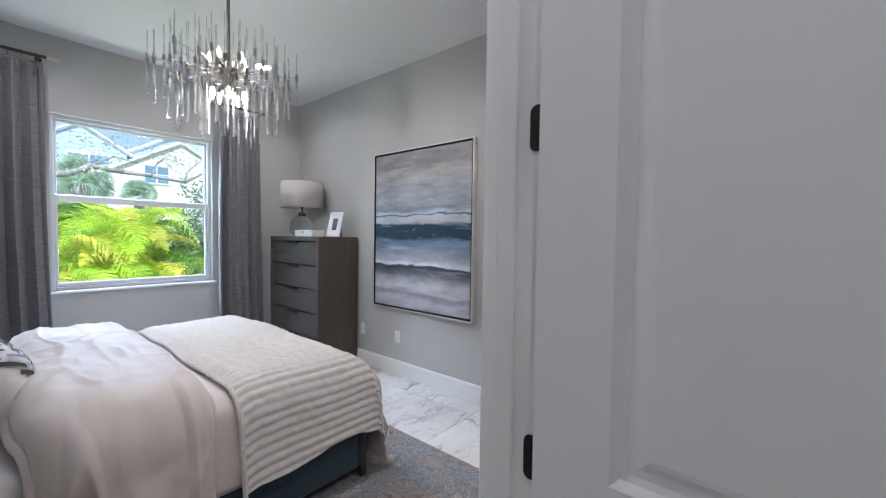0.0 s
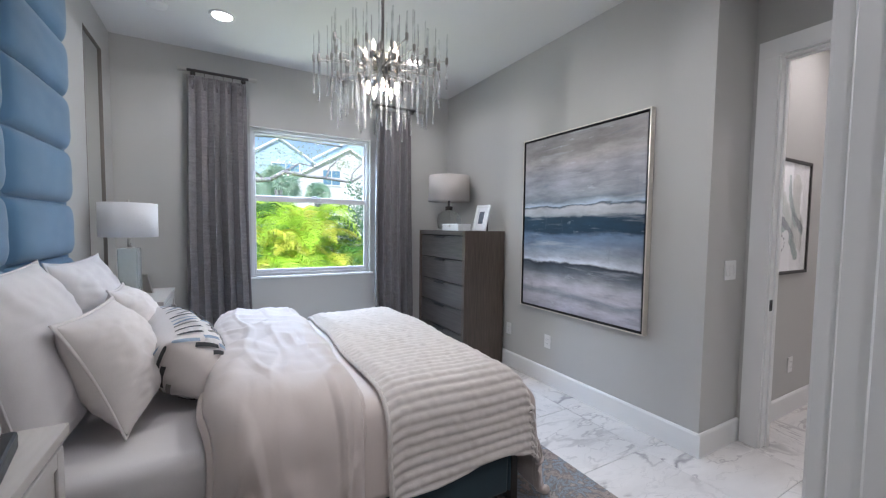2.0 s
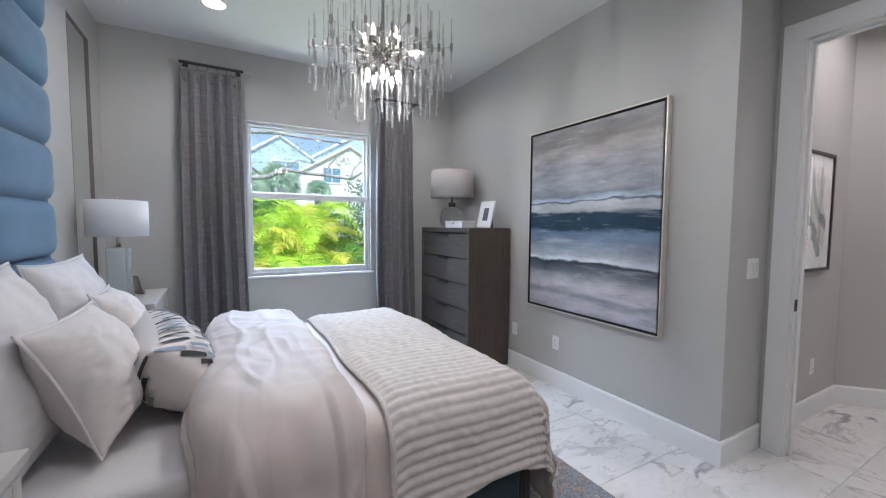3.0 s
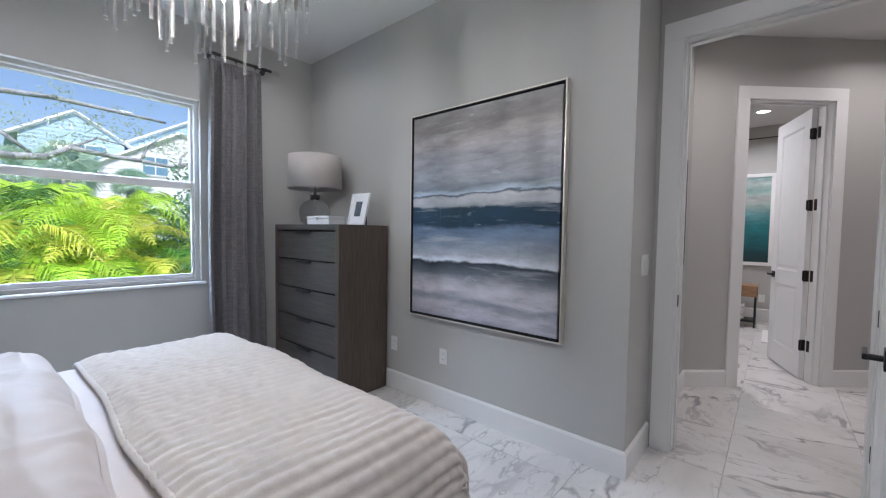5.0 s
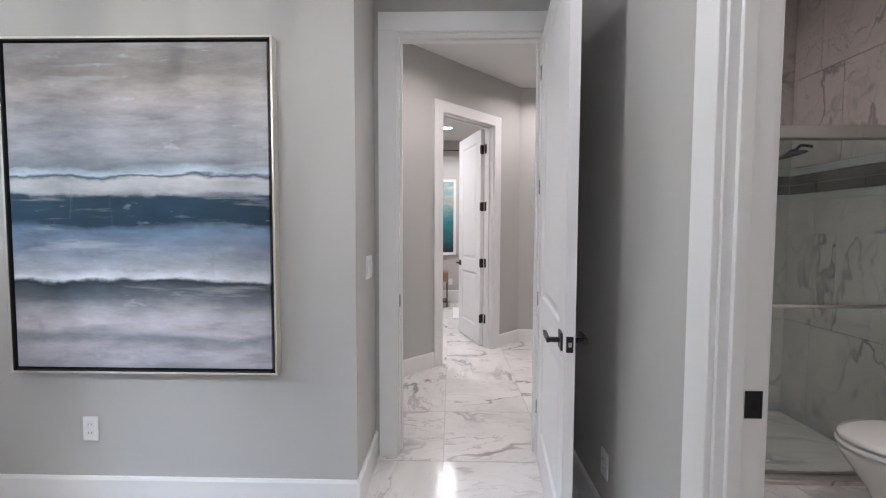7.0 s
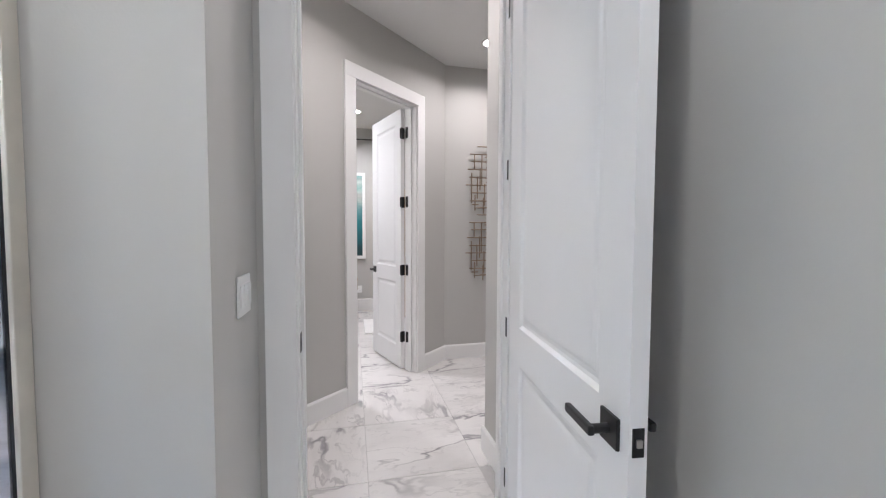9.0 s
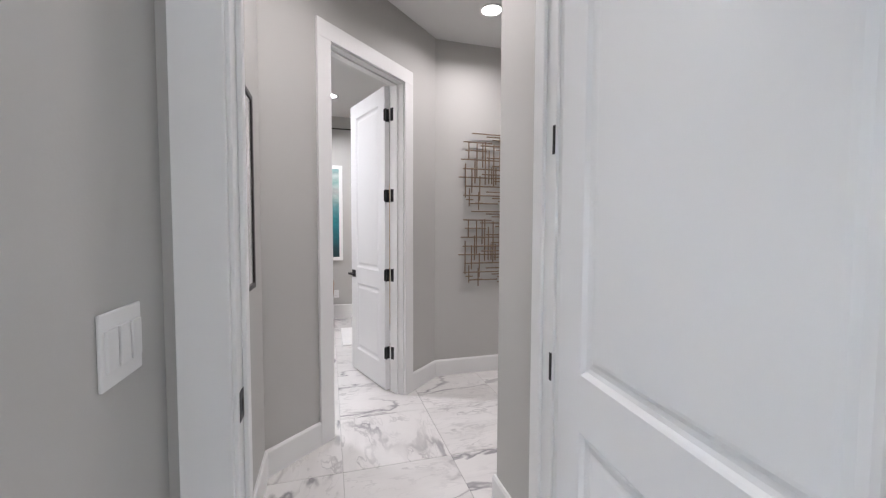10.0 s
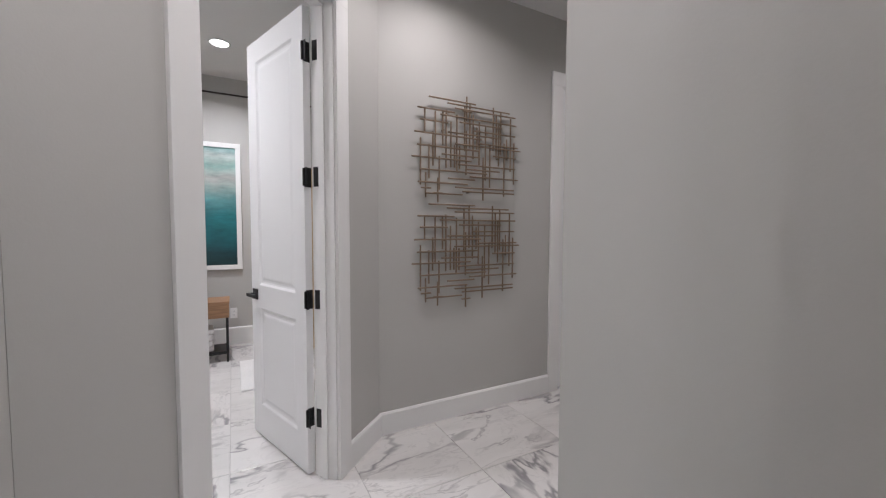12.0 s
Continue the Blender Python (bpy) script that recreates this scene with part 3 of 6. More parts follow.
SEASCAPE = banded("seascape_paint", [
    (0.0, (0.36, 0.36, 0.41)), (0.06, (0.50, 0.49, 0.54)), (0.10, (0.28, 0.30, 0.35)), (0.125, (0.55, 0.53, 0.57)), (0.175, (0.44, 0.44, 0.48)),
    (0.215, (0.15, 0.17, 0.20)), (0.256, (0.06, 0.08, 0.105)), (0.264, (0.015, 0.025, 0.04)), (0.272, (0.74, 0.78, 0.84)), (0.30, (0.42, 0.45, 0.50)), (0.37, (0.20, 0.26, 0.36)),
    (0.42, (0.15, 0.225, 0.34)), (0.44, (0.010, 0.040, 0.080)), (0.515, (0.014, 0.046, 0.082)), (0.525, (0.44, 0.47, 0.50)), (0.565, (0.54, 0.55, 0.57)),
    (0.575, (0.03, 0.06, 0.09)), (0.582, (0.50, 0.60, 0.70)), (0.61, (0.22, 0.26, 0.31)), (0.64, (0.34, 0.36, 0.40)), (0.76, (0.38, 0.38, 0.41)), (0.84, (0.42, 0.39, 0.385)), (0.89, (0.26, 0.245, 0.235)), (0.98, (0.30, 0.285, 0.29))],
    wave=0.036, sx=1.0, rough=0.36, blot=0.20, wisps=0.65)
TEALART = banded("teal_paint", [
    (0.0, (0.008, 0.03, 0.035)), (0.10, (0.01, 0.05, 0.06)), (0.22, (0.012, 0.11, 0.13)), (0.42, (0.02, 0.17, 0.19)), (0.55, (0.10, 0.26, 0.27)), (0.66, (0.32, 0.40, 0.38)),
    (0.74, (0.42, 0.42, 0.40)), (0.84, (0.26, 0.42, 0.39)), (0.93, (0.48, 0.55, 0.52)), (1.0, (0.25, 0.42, 0.42))], wave=0.06, sx=2.0, height=1.3, blot=0.2)


def rugged(name):
    ma = bpy.data.materials.new(name)
    ma.use_nodes = True
    n, l = ma.node_tree.nodes, ma.node_tree.links
    p = n["Principled BSDF"]
    co = n.new("ShaderNodeTexCoord")
    t = n.new("ShaderNodeTexNoise")
    t.inputs["Scale"].default_value, t.inputs["Detail"].default_value, t.inputs["Roughness"].default_value, t.inputs["Distortion"].default_value = 5.0, 10, 0.74, 0.6
    l.new(co.outputs["Object"], t.inputs["Vector"])
    r = ramp(n, [(0.30, (0.06, 0.06, 0.068)), (0.40, (0.20, 0.165, 0.15)), (0.455, (0.36, 0.31, 0.285)), (0.485, (0.15, 0.13, 0.12)), (0.53, (0.27, 0.32, 0.37)), (0.565, (0.16, 0.14, 0.13)), (0.62, (0.42, 0.38, 0.355)), (0.72, (0.12, 0.11, 0.11))])
    l.new(t.outputs["Fac"], r.inputs["Fac"])
    l.new(r.outputs[0], p.inputs["Base Color"])
    f = n.new("ShaderNodeTexNoise")
    f.inputs["Scale"].default_value = 260
    l.new(co.outputs["Object"], f.inputs["Vector"])
    b = n.new("ShaderNodeBump")
    b.inputs["Strength"].default_value, b.inputs["Distance"].default_value = 0.9, 0.004
    l.new(f.outputs[0], b.inputs["Height"])
    l.new(b.outputs[0], p.inputs["Normal"])
    p.inputs["Roughness"].default_value = 0.95
    return ma


RUG = rugged("mottled_grey_brown_pile")
GRASS = material("lawn", (0.13, 0.20, 0.06), 0.9, vary=0.3, scale=2, fine=0.4, fine_scale=30)
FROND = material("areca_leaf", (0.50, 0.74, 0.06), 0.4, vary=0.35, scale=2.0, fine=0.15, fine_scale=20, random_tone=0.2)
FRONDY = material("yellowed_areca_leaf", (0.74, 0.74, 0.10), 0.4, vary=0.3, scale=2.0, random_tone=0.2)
# darker copy of the areca leaf, shade put into its colour
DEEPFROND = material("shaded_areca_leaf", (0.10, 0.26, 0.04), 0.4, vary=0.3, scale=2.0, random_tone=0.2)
FAN = material("fan_palm_leaf", (0.50, 0.66, 0.52), 0.5, vary=0.25, scale=3)
LEAF = material("dark_shrub_leaf", (0.12, 0.27, 0.15), 0.4, vary=0.3, scale=3)
OAKLEAF = material("live_oak_leaf", (0.50, 0.60, 0.40), 0.5, vary=0.3, scale=3)
BARK = material("oak_bark", (0.36, 0.36, 0.38), 0.9, vary=0.25, scale=8, fine=0.3, fine_scale=40, bump=0.8, bump_scale=40)
def leafy(ma, share):
    """Lets light through a leaf: the same colour, part of it passed on to the other side."""
    n, l = ma.node_tree.nodes, ma.node_tree.links
    p = n["Principled BSDF"]
    tr, mx = n.new("ShaderNodeBsdfTranslucent"), n.new("ShaderNodeMixShader")
    mx.inputs["Fac"].default_value = share
    if p.inputs["Base Color"].links:
        l.new(p.inputs["Base Color"].links[0].from_socket, tr.inputs["Color"])
    else:
        tr.inputs["Color"].default_value = p.inputs["Base Color"].default_value
    l.new(p.outputs[0], mx.inputs[1])
    l.new(tr.outputs[0], mx.inputs[2])
    l.new(mx.outputs[0], n["Material Output"].inputs["Surface"])


for leaf_mat in (FROND, FRONDY, DEEPFROND, FAN, LEAF, OAKLEAF):
    leafy(leaf_mat, 0.58 if leaf_mat is OAKLEAF else 0.38)
# siding of the rear houses; the blue is shade put into the colour
SHADESIDING = material("shaded_siding", (0.46, 0.62, 0.72), 0.6, vary=0.02)
SIDING = material("white_siding", (0.80, 0.80, 0.80), 0.6, vary=0.02)
# pale blue-grey because outdoor haze is put into the shingle colour
ROOF = material("hazed_shingle", (0.55, 0.66, 0.74), 0.8, vary=0.15, scale=5)
FARGLASS = material("dark_window_glass", (0.16, 0.30, 0.42), 0.05, vary=0)

# ---- window, curtains ----
win = thing("window_1", pose(WX, (W0 + W1) / 2, WZ0), "white vinyl single-hung window with two clear panes", "window", kind="structure")
ww, wh = W1 - W0, WZ1 - WZ0
fx0, fx1 = -0.13, -0.05
fe = 0.030
for nm, r in (("window_frame", (fx0, -ww / 2, 0, fx1, -ww / 2 + fe, wh)), ("window_frame", (fx0, ww / 2 - fe, 0, fx1, ww / 2, wh)),
              ("window_frame", (fx0, -ww / 2 + fe, wh - fe, fx1, ww / 2 - fe, wh)), ("window_frame", (fx0, -ww / 2 + fe, 0, fx1, ww / 2 - fe, fe))):
    part(nm, boxes(r, bevel=0.004), VINYL, win)
for nm, z0, z1, dx in (("upper_sash", 0.772, wh - fe, -0.025), ("lower_sash", fe, 0.815, 0.0)):
    s0, s1, y = fx0 + 0.03 + dx, fx1 - 0.012 + dx, ww / 2 - fe
    e = 0.020
    lo, hi = (0.050, 0.022) if nm == "upper_sash" else (0.034, 0.056)
    b = boxes((s0, -y, z0, s1, -y + e, z1), (s0, y - e, z0, s1, y, z1), (s0, -y + e, z0, s1, y - e, z0 + lo), (s0, -y + e, z1 - hi, s1, y - e, z1), bevel=0.003, segments=1)
    sash = part(nm, b, VINYL, win)
    g = part("pane", boxes((s0 + 0.015, -y + e, z0 + lo, s0 + 0.019, y - e, z1 - hi)), GLASS, sash, "clear glass pane")
    g.visible_shadow = False
part("window_lock", boxes((fx1 - 0.01, -0.03, 0.816, fx1 + 0.012, 0.03, 0.832), bevel=0.004), VINYL, win)
part("window_sill", boxes((-0.05, -ww / 2 - 0.03, -0.022, 0.022, ww / 2 + 0.03, 0.0), bevel=0.006), TRIM, win)


def curtain(y0, y1, ztop, name, seed):
    ob = thing(name, pose(WX + 0.10, (y0 + y1) / 2, 0), "floor-length grey slub linen curtain with pinch pleats", "curtain", "curtains")
    rnd = random.Random(seed)
    ph = [rnd.uniform(0, 6.28) for _ in range(6)]
    w = y1 - y0

    def f(u, v):
        z = 0.015 + v * (ztop - 0.015)
        gather = 0.80 + 0.20 * (1 - v) ** 1.3
        y = (u - 0.5) * w * (1.0 + 0.14 * (1 - v)) + 0.012 * math.sin(5 * v + ph[0]) * (1 - v)
        a = u * 2 * math.pi * 5.0 + 0.5 * math.sin(3 * v + ph[1]) * (1 - v)
        deep = 0.070 * gather * (0.75 + 0.35 * math.sin(u * 9 + ph[2]))
        pinch = 1.0 if v < 0.96 else 1.0 - 0.75 * (v - 0.96) / 0.04
        x = pinch * (deep * math.sin(a) + 0.004 * math.sin(2.3 * a + ph[3] + 2 * v)) + 0.008 * math.sin(11 * u + 6 * v + ph[4]) * (1 - v)
        y += 0.010 * math.sin(2 * a + ph[5]) * gather
        return (x, y, z)
    b = bmesh.new()
    sheet(b, f, 110, 60)
    c = part("cloth", b, CURTAIN, ob, smooth=True)
    s = c.modifiers.new("thickness", "SOLIDIFY")
    s.thickness = 0.0035
    for k in range(5):
        y = (k + 0.5) / 5 * w - w / 2
        b = bmesh.new()
        for d in (-0.010, 0.0, 0.010):
            v = [(0.012, y + d, ztop - 0.005), (0.028 + 0.004 * (d == 0), y + d * 1.7, ztop - 0.03), (0.012, y + d * 0.4, ztop - 0.12)]
            rod(b, v[0], v[1], 0.006, 6)
            rod(b, v[1], v[2], 0.006, 6, 0.003)
        part("pinch_pleat", b, CURTAIN, ob, smooth=True)
    return ob


def curtain_rod(y0, y1, z, name):
    ob = thing(name, pose(WX, (y0 + y1) / 2, z), "short pewter curtain rod with acrylic finials and rings", "curtain rod", "curtain rods")
    h = (y1 - y0) / 2
    b = bmesh.new()
    rod(b, (0.10, -h + 0.07, 0), (0.10, h - 0.07, 0), 0.0125, 16)
    part("rod", b, PEWTER, ob, "dark pewter rod")
    for s in (-1, 1):
        b = bmesh.new()
        rod(b, (0.10, s * (h - 0.07), 0), (0.10, s * (h - 0.058), 0), 0.020, 16)
        rod(b, (0.10, s * (h - 0.058), 0), (0.10, s * h, 0), 0.017, 12, 0.021)
        part("finial", b, NICKEL, ob, "silver finial")
        b = bmesh.new()
        rod(b, (0, s * (h - 0.11), 0), (0.10, s * (h - 0.11), 0), 0.006, 10)
        rod(b, (0, s * (h - 0.11), 0), (0.006, s * (h - 0.11), 0), 0.022, 16)
        part("bracket", b, PEWTER, ob)
    for k in range(6):
        y = -h + 0.13 + k * (2 * h - 0.26) / 5
        b = bmesh.new()
        n = 16
        for i in range(n):
            a0, a1 = 2 * math.pi * i / n, 2 * math.pi * (i + 1) / n
            rod(b, (0.10 + 0.019 * math.cos(a0), y, -0.004 + 0.019 * math.sin(a0)), (0.10 + 0.019 * math.cos(a1), y, -0.004 + 0.019 * math.sin(a1)), 0.0028, 5)
        rod(b, (0.10, y, -0.022), (0.10, y, -0.045), 0.002, 5)
        part("curtain_ring", b, PEWTER, ob)


curtain(-0.155, 0.315, 2.69, "curtain", 3)
curtain(1.60, 2.02, 2.67, "curtain", 8)
curtain_rod(-0.22, 0.41, 2.735, "curtain_rod")
curtain_rod(1.53, 2.19, 2.715, "curtain_rod")

# mirror set into the south wall
DARKTRIM = material("brown_metal_trim", (0.20, 0.18, 0.16), 0.45, 0.5, vary=0.05)
mi = thing("wall_mirror", pose(-4.11, SY - 0.014, 1.79), "tall narrow mirror set into the wall beside the bed", "mirror")
part("mirror_glass", boxes((-0.225, 0, -0.925, 0.225, 0.004, 0.925)), MIRROR, mi)
for r in ((-0.23, -0.002, -0.93, -0.225, 0.016, 0.93), (0.225, -0.002, -0.93, 0.23, 0.016, 0.93), (-0.225, -0.002, 0.925, 0.225, 0.016, 0.93), (-0.225, -0.002, -0.93, 0.225, 0.016, -0.925)):
    part("reveal_trim", boxes(r), DARKTRIM, mi)

# ---- bed ----
BX, BH, BF = -2.55, -0.60, 1.37       # bed axis, head end, foot end
bed = thing("bed", pose(BX, BH, 0), "queen bed with dark teal upholstered base and white sheeted mattress", "bed")
L = BF - BH
part("side_rail", boxes((-0.80, 0, 0.07, -0.74, L - 0.06, 0.36), bevel=0.012), NAVY, bed)
part("side_rail", boxes((0.74, 0, 0.07, 0.80, L - 0.06, 0.36), bevel=0.012), NAVY, bed)
part("foot_rail", boxes((-0.80, L - 0.06, 0.07, 0.80, L, 0.36), bevel=0.012), NAVY, bed)
part("slat_base", boxes((-0.74, 0.0, 0.24, 0.74, L - 0.06, 0.30)), NAVY, bed)
for x in (-0.785, 0.785):
    for y in (0.03, L - 0.025):
        part("leg", boxes((x - 0.02, y - 0.02, 0.012, x + 0.02, y + 0.02, 0.37), bevel=0.004), PEWTER, bed, "dark metal leg")
part("mattress", boxes((-0.765, 0.0, 0.305, 0.765, L - 0.05, 0.60), bevel=0.06, segments=5), LINEN, bed, "mattress in a white fitted sheet", smooth=True)


def drape(s, t, half, y_end, r, z_top, crown=0.02):
    """A point on a cover: s across by length from the middle, t along, with rounded falls at the sides and past y_end."""
    a = abs(s)
    arc = r * math.pi / 2
    if a <= half:
        x, dz = a, 0.0
    elif a <= half + arc:
        q = (a - half) / r
        x, dz = half + r * math.sin(q), r * (1 - math.cos(q))
    else:
        d = a - half - arc
        x, dz = half + r + 0.10 * d, r + d
    x = math.copysign(x, s)
    if t <= y_end:
        y, dt = t, 0.0
    elif t <= y_end + arc:
        q = (t - y_end) / r
        y, dt = y_end + r * math.sin(q), r * (1 - math.cos(q))
    else:
        d = t - y_end - arc
        y, dt = y_end + r + 0.14 * d, r + d
    drop = (dz ** 4 + dt ** 4) ** 0.25
    z = z_top - drop + crown * max(0.0, 1 - (a / (half + r)) ** 2)
    return Vector((x, y, z))


def cover(name, label, category, mat, t0, t1, half, reach, y_end, r, z_top, nu, nv, ripple=None, thick=0.02, fold=None, bottom=0.02, hems=()):
    ob = thing(name, pose(BX, BH, 0), label, category)
    b = bmesh.new()

    def f(u, v):
        s = (u * 2 - 1) * reach(v)
        t = t0 + v * (t1 - t0)
        p = drape(s, t, half, y_end, r, z_top)
        if fold:
            p += fold(u, v, s, t)
        if ripple:
            e = 0.004
            n = (drape(s + e, t, half, y_end, r, z_top) - drape(s - e, t, half, y_end, r, z_top)).cross(
                drape(s, t + e, half, y_end, r, z_top) - drape(s, t - e, half, y_end, r, z_top))
            if n.length > 1e-9:
                p += n.normalized() * ripple(s, t)
        p.z = max(p.z, bottom + 0.002 * math.sin(u * 40))
        return p
    sheet(b, f, nu, nv)
    c = part("cloth", b, mat, ob, smooth=True)
    m = c.modifiers.new("thickness", "SOLIDIFY")
    m.thickness, m.offset = thick, -1
    for name2, end in hems:
        b = bmesh.new()
        pts = [f(i / 160, end) for i in range(161)]
        n = 8

        def ring(a, c):
            i = min(160, int(round(a * 160)))
            d = (pts[min(160, i + 2)] - pts[max(0, i - 2)]).normalized()
            e1 = d.cross(Vector((0, 1, 0))).normalized()
            e2 = d.cross(e1)
            return pts[i] + (e1 * math.cos(6.28318 * c) + e2 * math.sin(6.28318 * c)) * thick * 0.6 + Vector((0, 0, -thick * 0.35))
        sheet(b, ring, 160, n)
        bmesh.ops.recalc_face_normals(b, faces=b.faces)
        part(name2, b, mat, ob, smooth=True)
    return ob


def soft(x, y, z, k=1.0):
    return noise.noise(Vector((x * k, y * k, z)))


# the duvet: an under layer to the foot, and the turned-back thick fold nearer the pillows
cover("duvet", "oatmeal satin-cotton duvet spread to the foot and hanging down", "duvet", DUVET, 0.66, 2.62, 0.70, lambda v: 1.12 + 0.12 * v ** 3 + 0.02 * math.sin(9 * v), 1.88, 0.14, 0.66, 90, 80,
      thick=0.022, fold=lambda u, v, s, t: Vector((0.03 * soft(t, s, 4.0, 5) * (abs(s) > 0.8), 0.02 * soft(s, t, 1.0, 6), 0.008 * soft(s, t, 2.0, 3.5))), bottom=0.07, hems=(("foot_hem", 1.0),))


def turned(u, v, s, t):
    edge = max(0.0, 1 - abs(2 * v - 1) ** 5)
    q = min(1.0, max(0.0, (abs(s) - 0.66) / 0.22)) * math.pi / 2
    out = Vector((math.copysign(math.sin(q), s), 0, math.cos(q)))
    hang = math.sin(q)
    puff = 0.115 * edge ** 0.55 * (1 - 0.25 * hang)
    w = 0.014 * soft(s, t, 7.0, 3.5) + 0.006 * soft(s, t, 9.0, 11)
    w += 0.007 * max(0.0, 1 - 5.5 * abs(soft(s + 0.6 * t, 1.4 * t, 11.0, 3.1)))
    w += (0.005 + 0.012 * hang) * max(0.0, 1 - 5 * abs(soft(0.35 * s - 0.2 * t, 1.6 * t, 15.0, 4.6)))
    return out * (puff + 1.5 * w * edge ** 0.3) + Vector((0, 0.018 * soft(s, t, 5, 3) - 0.02 * hang * (2 * v - 1), 0))


cover("folded_duvet", "oatmeal duvet turned back in a thick soft fold with creases", "duvet", DUVET, 0.64, 1.19, 0.69, lambda v: 1.18 + 0.03 * math.sin(4 * v + 1), 3.0, 0.12, 0.665, 220, 110, thick=0.03, fold=turned, bottom=0.09, hems=(("rolled_edge", 1.0), ("head_edge", 0.0)))


def ribs(s, t):
    q = s + 0.0025 * soft(t, s, 8.0, 14)
    c = abs(math.sin(math.pi * q / 0.042))
    return 0.012 * c ** 0.6 + (0.005 * soft(t, math.floor(q / 0.042) * 3.7, 3.0, 26) + 0.003 * soft(s, t, 5.0, 40)) * c


cover("quilt", "ivory channel-quilted coverlet laid across the foot of the bed", "quilt", QUILT, 1.265, 2.20, 0.695, lambda v: 1.185 + 0.012 * math.sin(9 * v), 1.82, 0.16, 0.698, 340, 110, ripple=ribs, thick=0.018,
      fold=lambda u, v, s, t: Vector((0.012 * soft(t, 1, s, 4), 0.025 * soft(s, 3, 1.0, 2), 0.010 * soft(s, t, 6.0, 3) - 0.022 * max(0.0, 1 - v / 0.06))), bottom=0.2, hems=(("head_binding", 0.0), ("foot_binding", 1.0)))


def plump(u, v, roll):
    """How thick a pillow is at u across and v up, from 0 at the seam to 1; a roll is round with blunt ends."""
    if roll:
        return max(0.0, 1 - abs(u) ** 3.4) ** 0.5 * max(0.0, 1 - v * v) ** 0.5
    return max(0.0, (1 - abs(u) ** 2.4)) ** 0.62 * max(0.0, (1 - abs(v) ** 2.4)) ** 0.62


def pillow(name, m, w, h, th, mat, label, flange=0.0, seed=1, category="pillow", group="bed pillows", roll=False):
    ob = thing(name, m, label, category, group)
    b = bmesh.new()
    rnd = random.Random(seed)
    o = rnd.uniform(0, 50)
    n = 60 if w > 0.3 else 34

    def side(sg):
        def f(a, c):
            u, v = 2 * a - 1, 2 * c - 1
            core = plump(u, v, roll)
            wr = 0.016 * soft(u, v, o, 2.6) + 0.010 * soft(u, v * 1.6, o + 9, 5) * (abs(u) + abs(v)) + 0.009 * max(0.0, 1 - 5 * abs(soft(u + 0.5 * v, v, o + 4, 3))) * (0.3 + abs(u * v))
            k = 1 - 0.075 * (1 - v * v) * abs(u) ** 3
            kk = 1 - 0.075 * (1 - u * u) * abs(v) ** 3
            return Vector((u * w / 2 * k, sg * (th / 2 * core + wr * core), v * h / 2 * kk))
        return f
    sheet(b, side(1), n, n)
    sheet(b, side(-1), n, n)
    bmesh.ops.remove_doubles(b, verts=b.verts, dist=0.0006)
    bmesh.ops.recalc_face_normals(b, faces=b.faces)
    c = part("case", b, mat, ob, smooth=True)
    if flange:
        b = bmesh.new()

        def rim(a, c):
            q = a * 4
            k, r = int(min(q, 3.9999)), q - int(min(q, 3.9999))
            e = 1 + flange * (1.5 * c - 0.5) * 2 / w
            t = 2 * r - 1
            u, v = ((t, -1), (1, t), (-t, 1), (-1, -t))[k]
            k1, k2 = 1 - 0.075 * (1 - v * v), 1 - 0.075 * (1 - u * u)
            return Vector((u * w / 2 * (k1 if abs(u) == 1 else 1) * e * 0.985, 0.004 * math.sin(18 * a + c), v * h / 2 * (k2 if abs(v) == 1 else 1) * e * 0.985))
        sheet(b, rim, 64, 3)
        fl = part("flange", b, mat, ob, smooth=True)
        sm = fl.modifiers.new("thickness", "SOLIDIFY")
        sm.thickness, sm.offset = 0.006, 0
    return ob


pillow("pillow", pose(-2.17, -0.468, 0.90, 15, 0, 2), 0.70, 0.63, 0.26, LINEN, "large white cotton pillow propped against the headboard", 0.010, 1)
pillow("pillow", pose(-2.95, -0.485, 0.89, 13, 0, -3), 0.66, 0.60, 0.24, LINEN, "large white cotton pillow propped against the headboard", 0.010, 2)
pillow("pillow", pose(-2.19, -0.245, 0.842, 24, 1, -6), 0.48, 0.43, 0.24, SHAM, "off-white flanged linen sham pillow leaning back", 0.014, 3)
pillow("pillow", pose(-2.86, -0.285, 0.838, 24, -3, 4), 0.48, 0.43, 0.22, SHAM, "off-white flanged linen sham pillow leaning back", 0.014, 4)
bol = pillow("bolster_pillow", pose(-2.50, -0.075, 0.782, 32, 0, 11), 0.84, 0.31, 0.285, SHAM, "oblong off-white bolster pillow with grey and blue stitched dashes", 0.0, 5, roll=True)
rnd = random.Random(12)
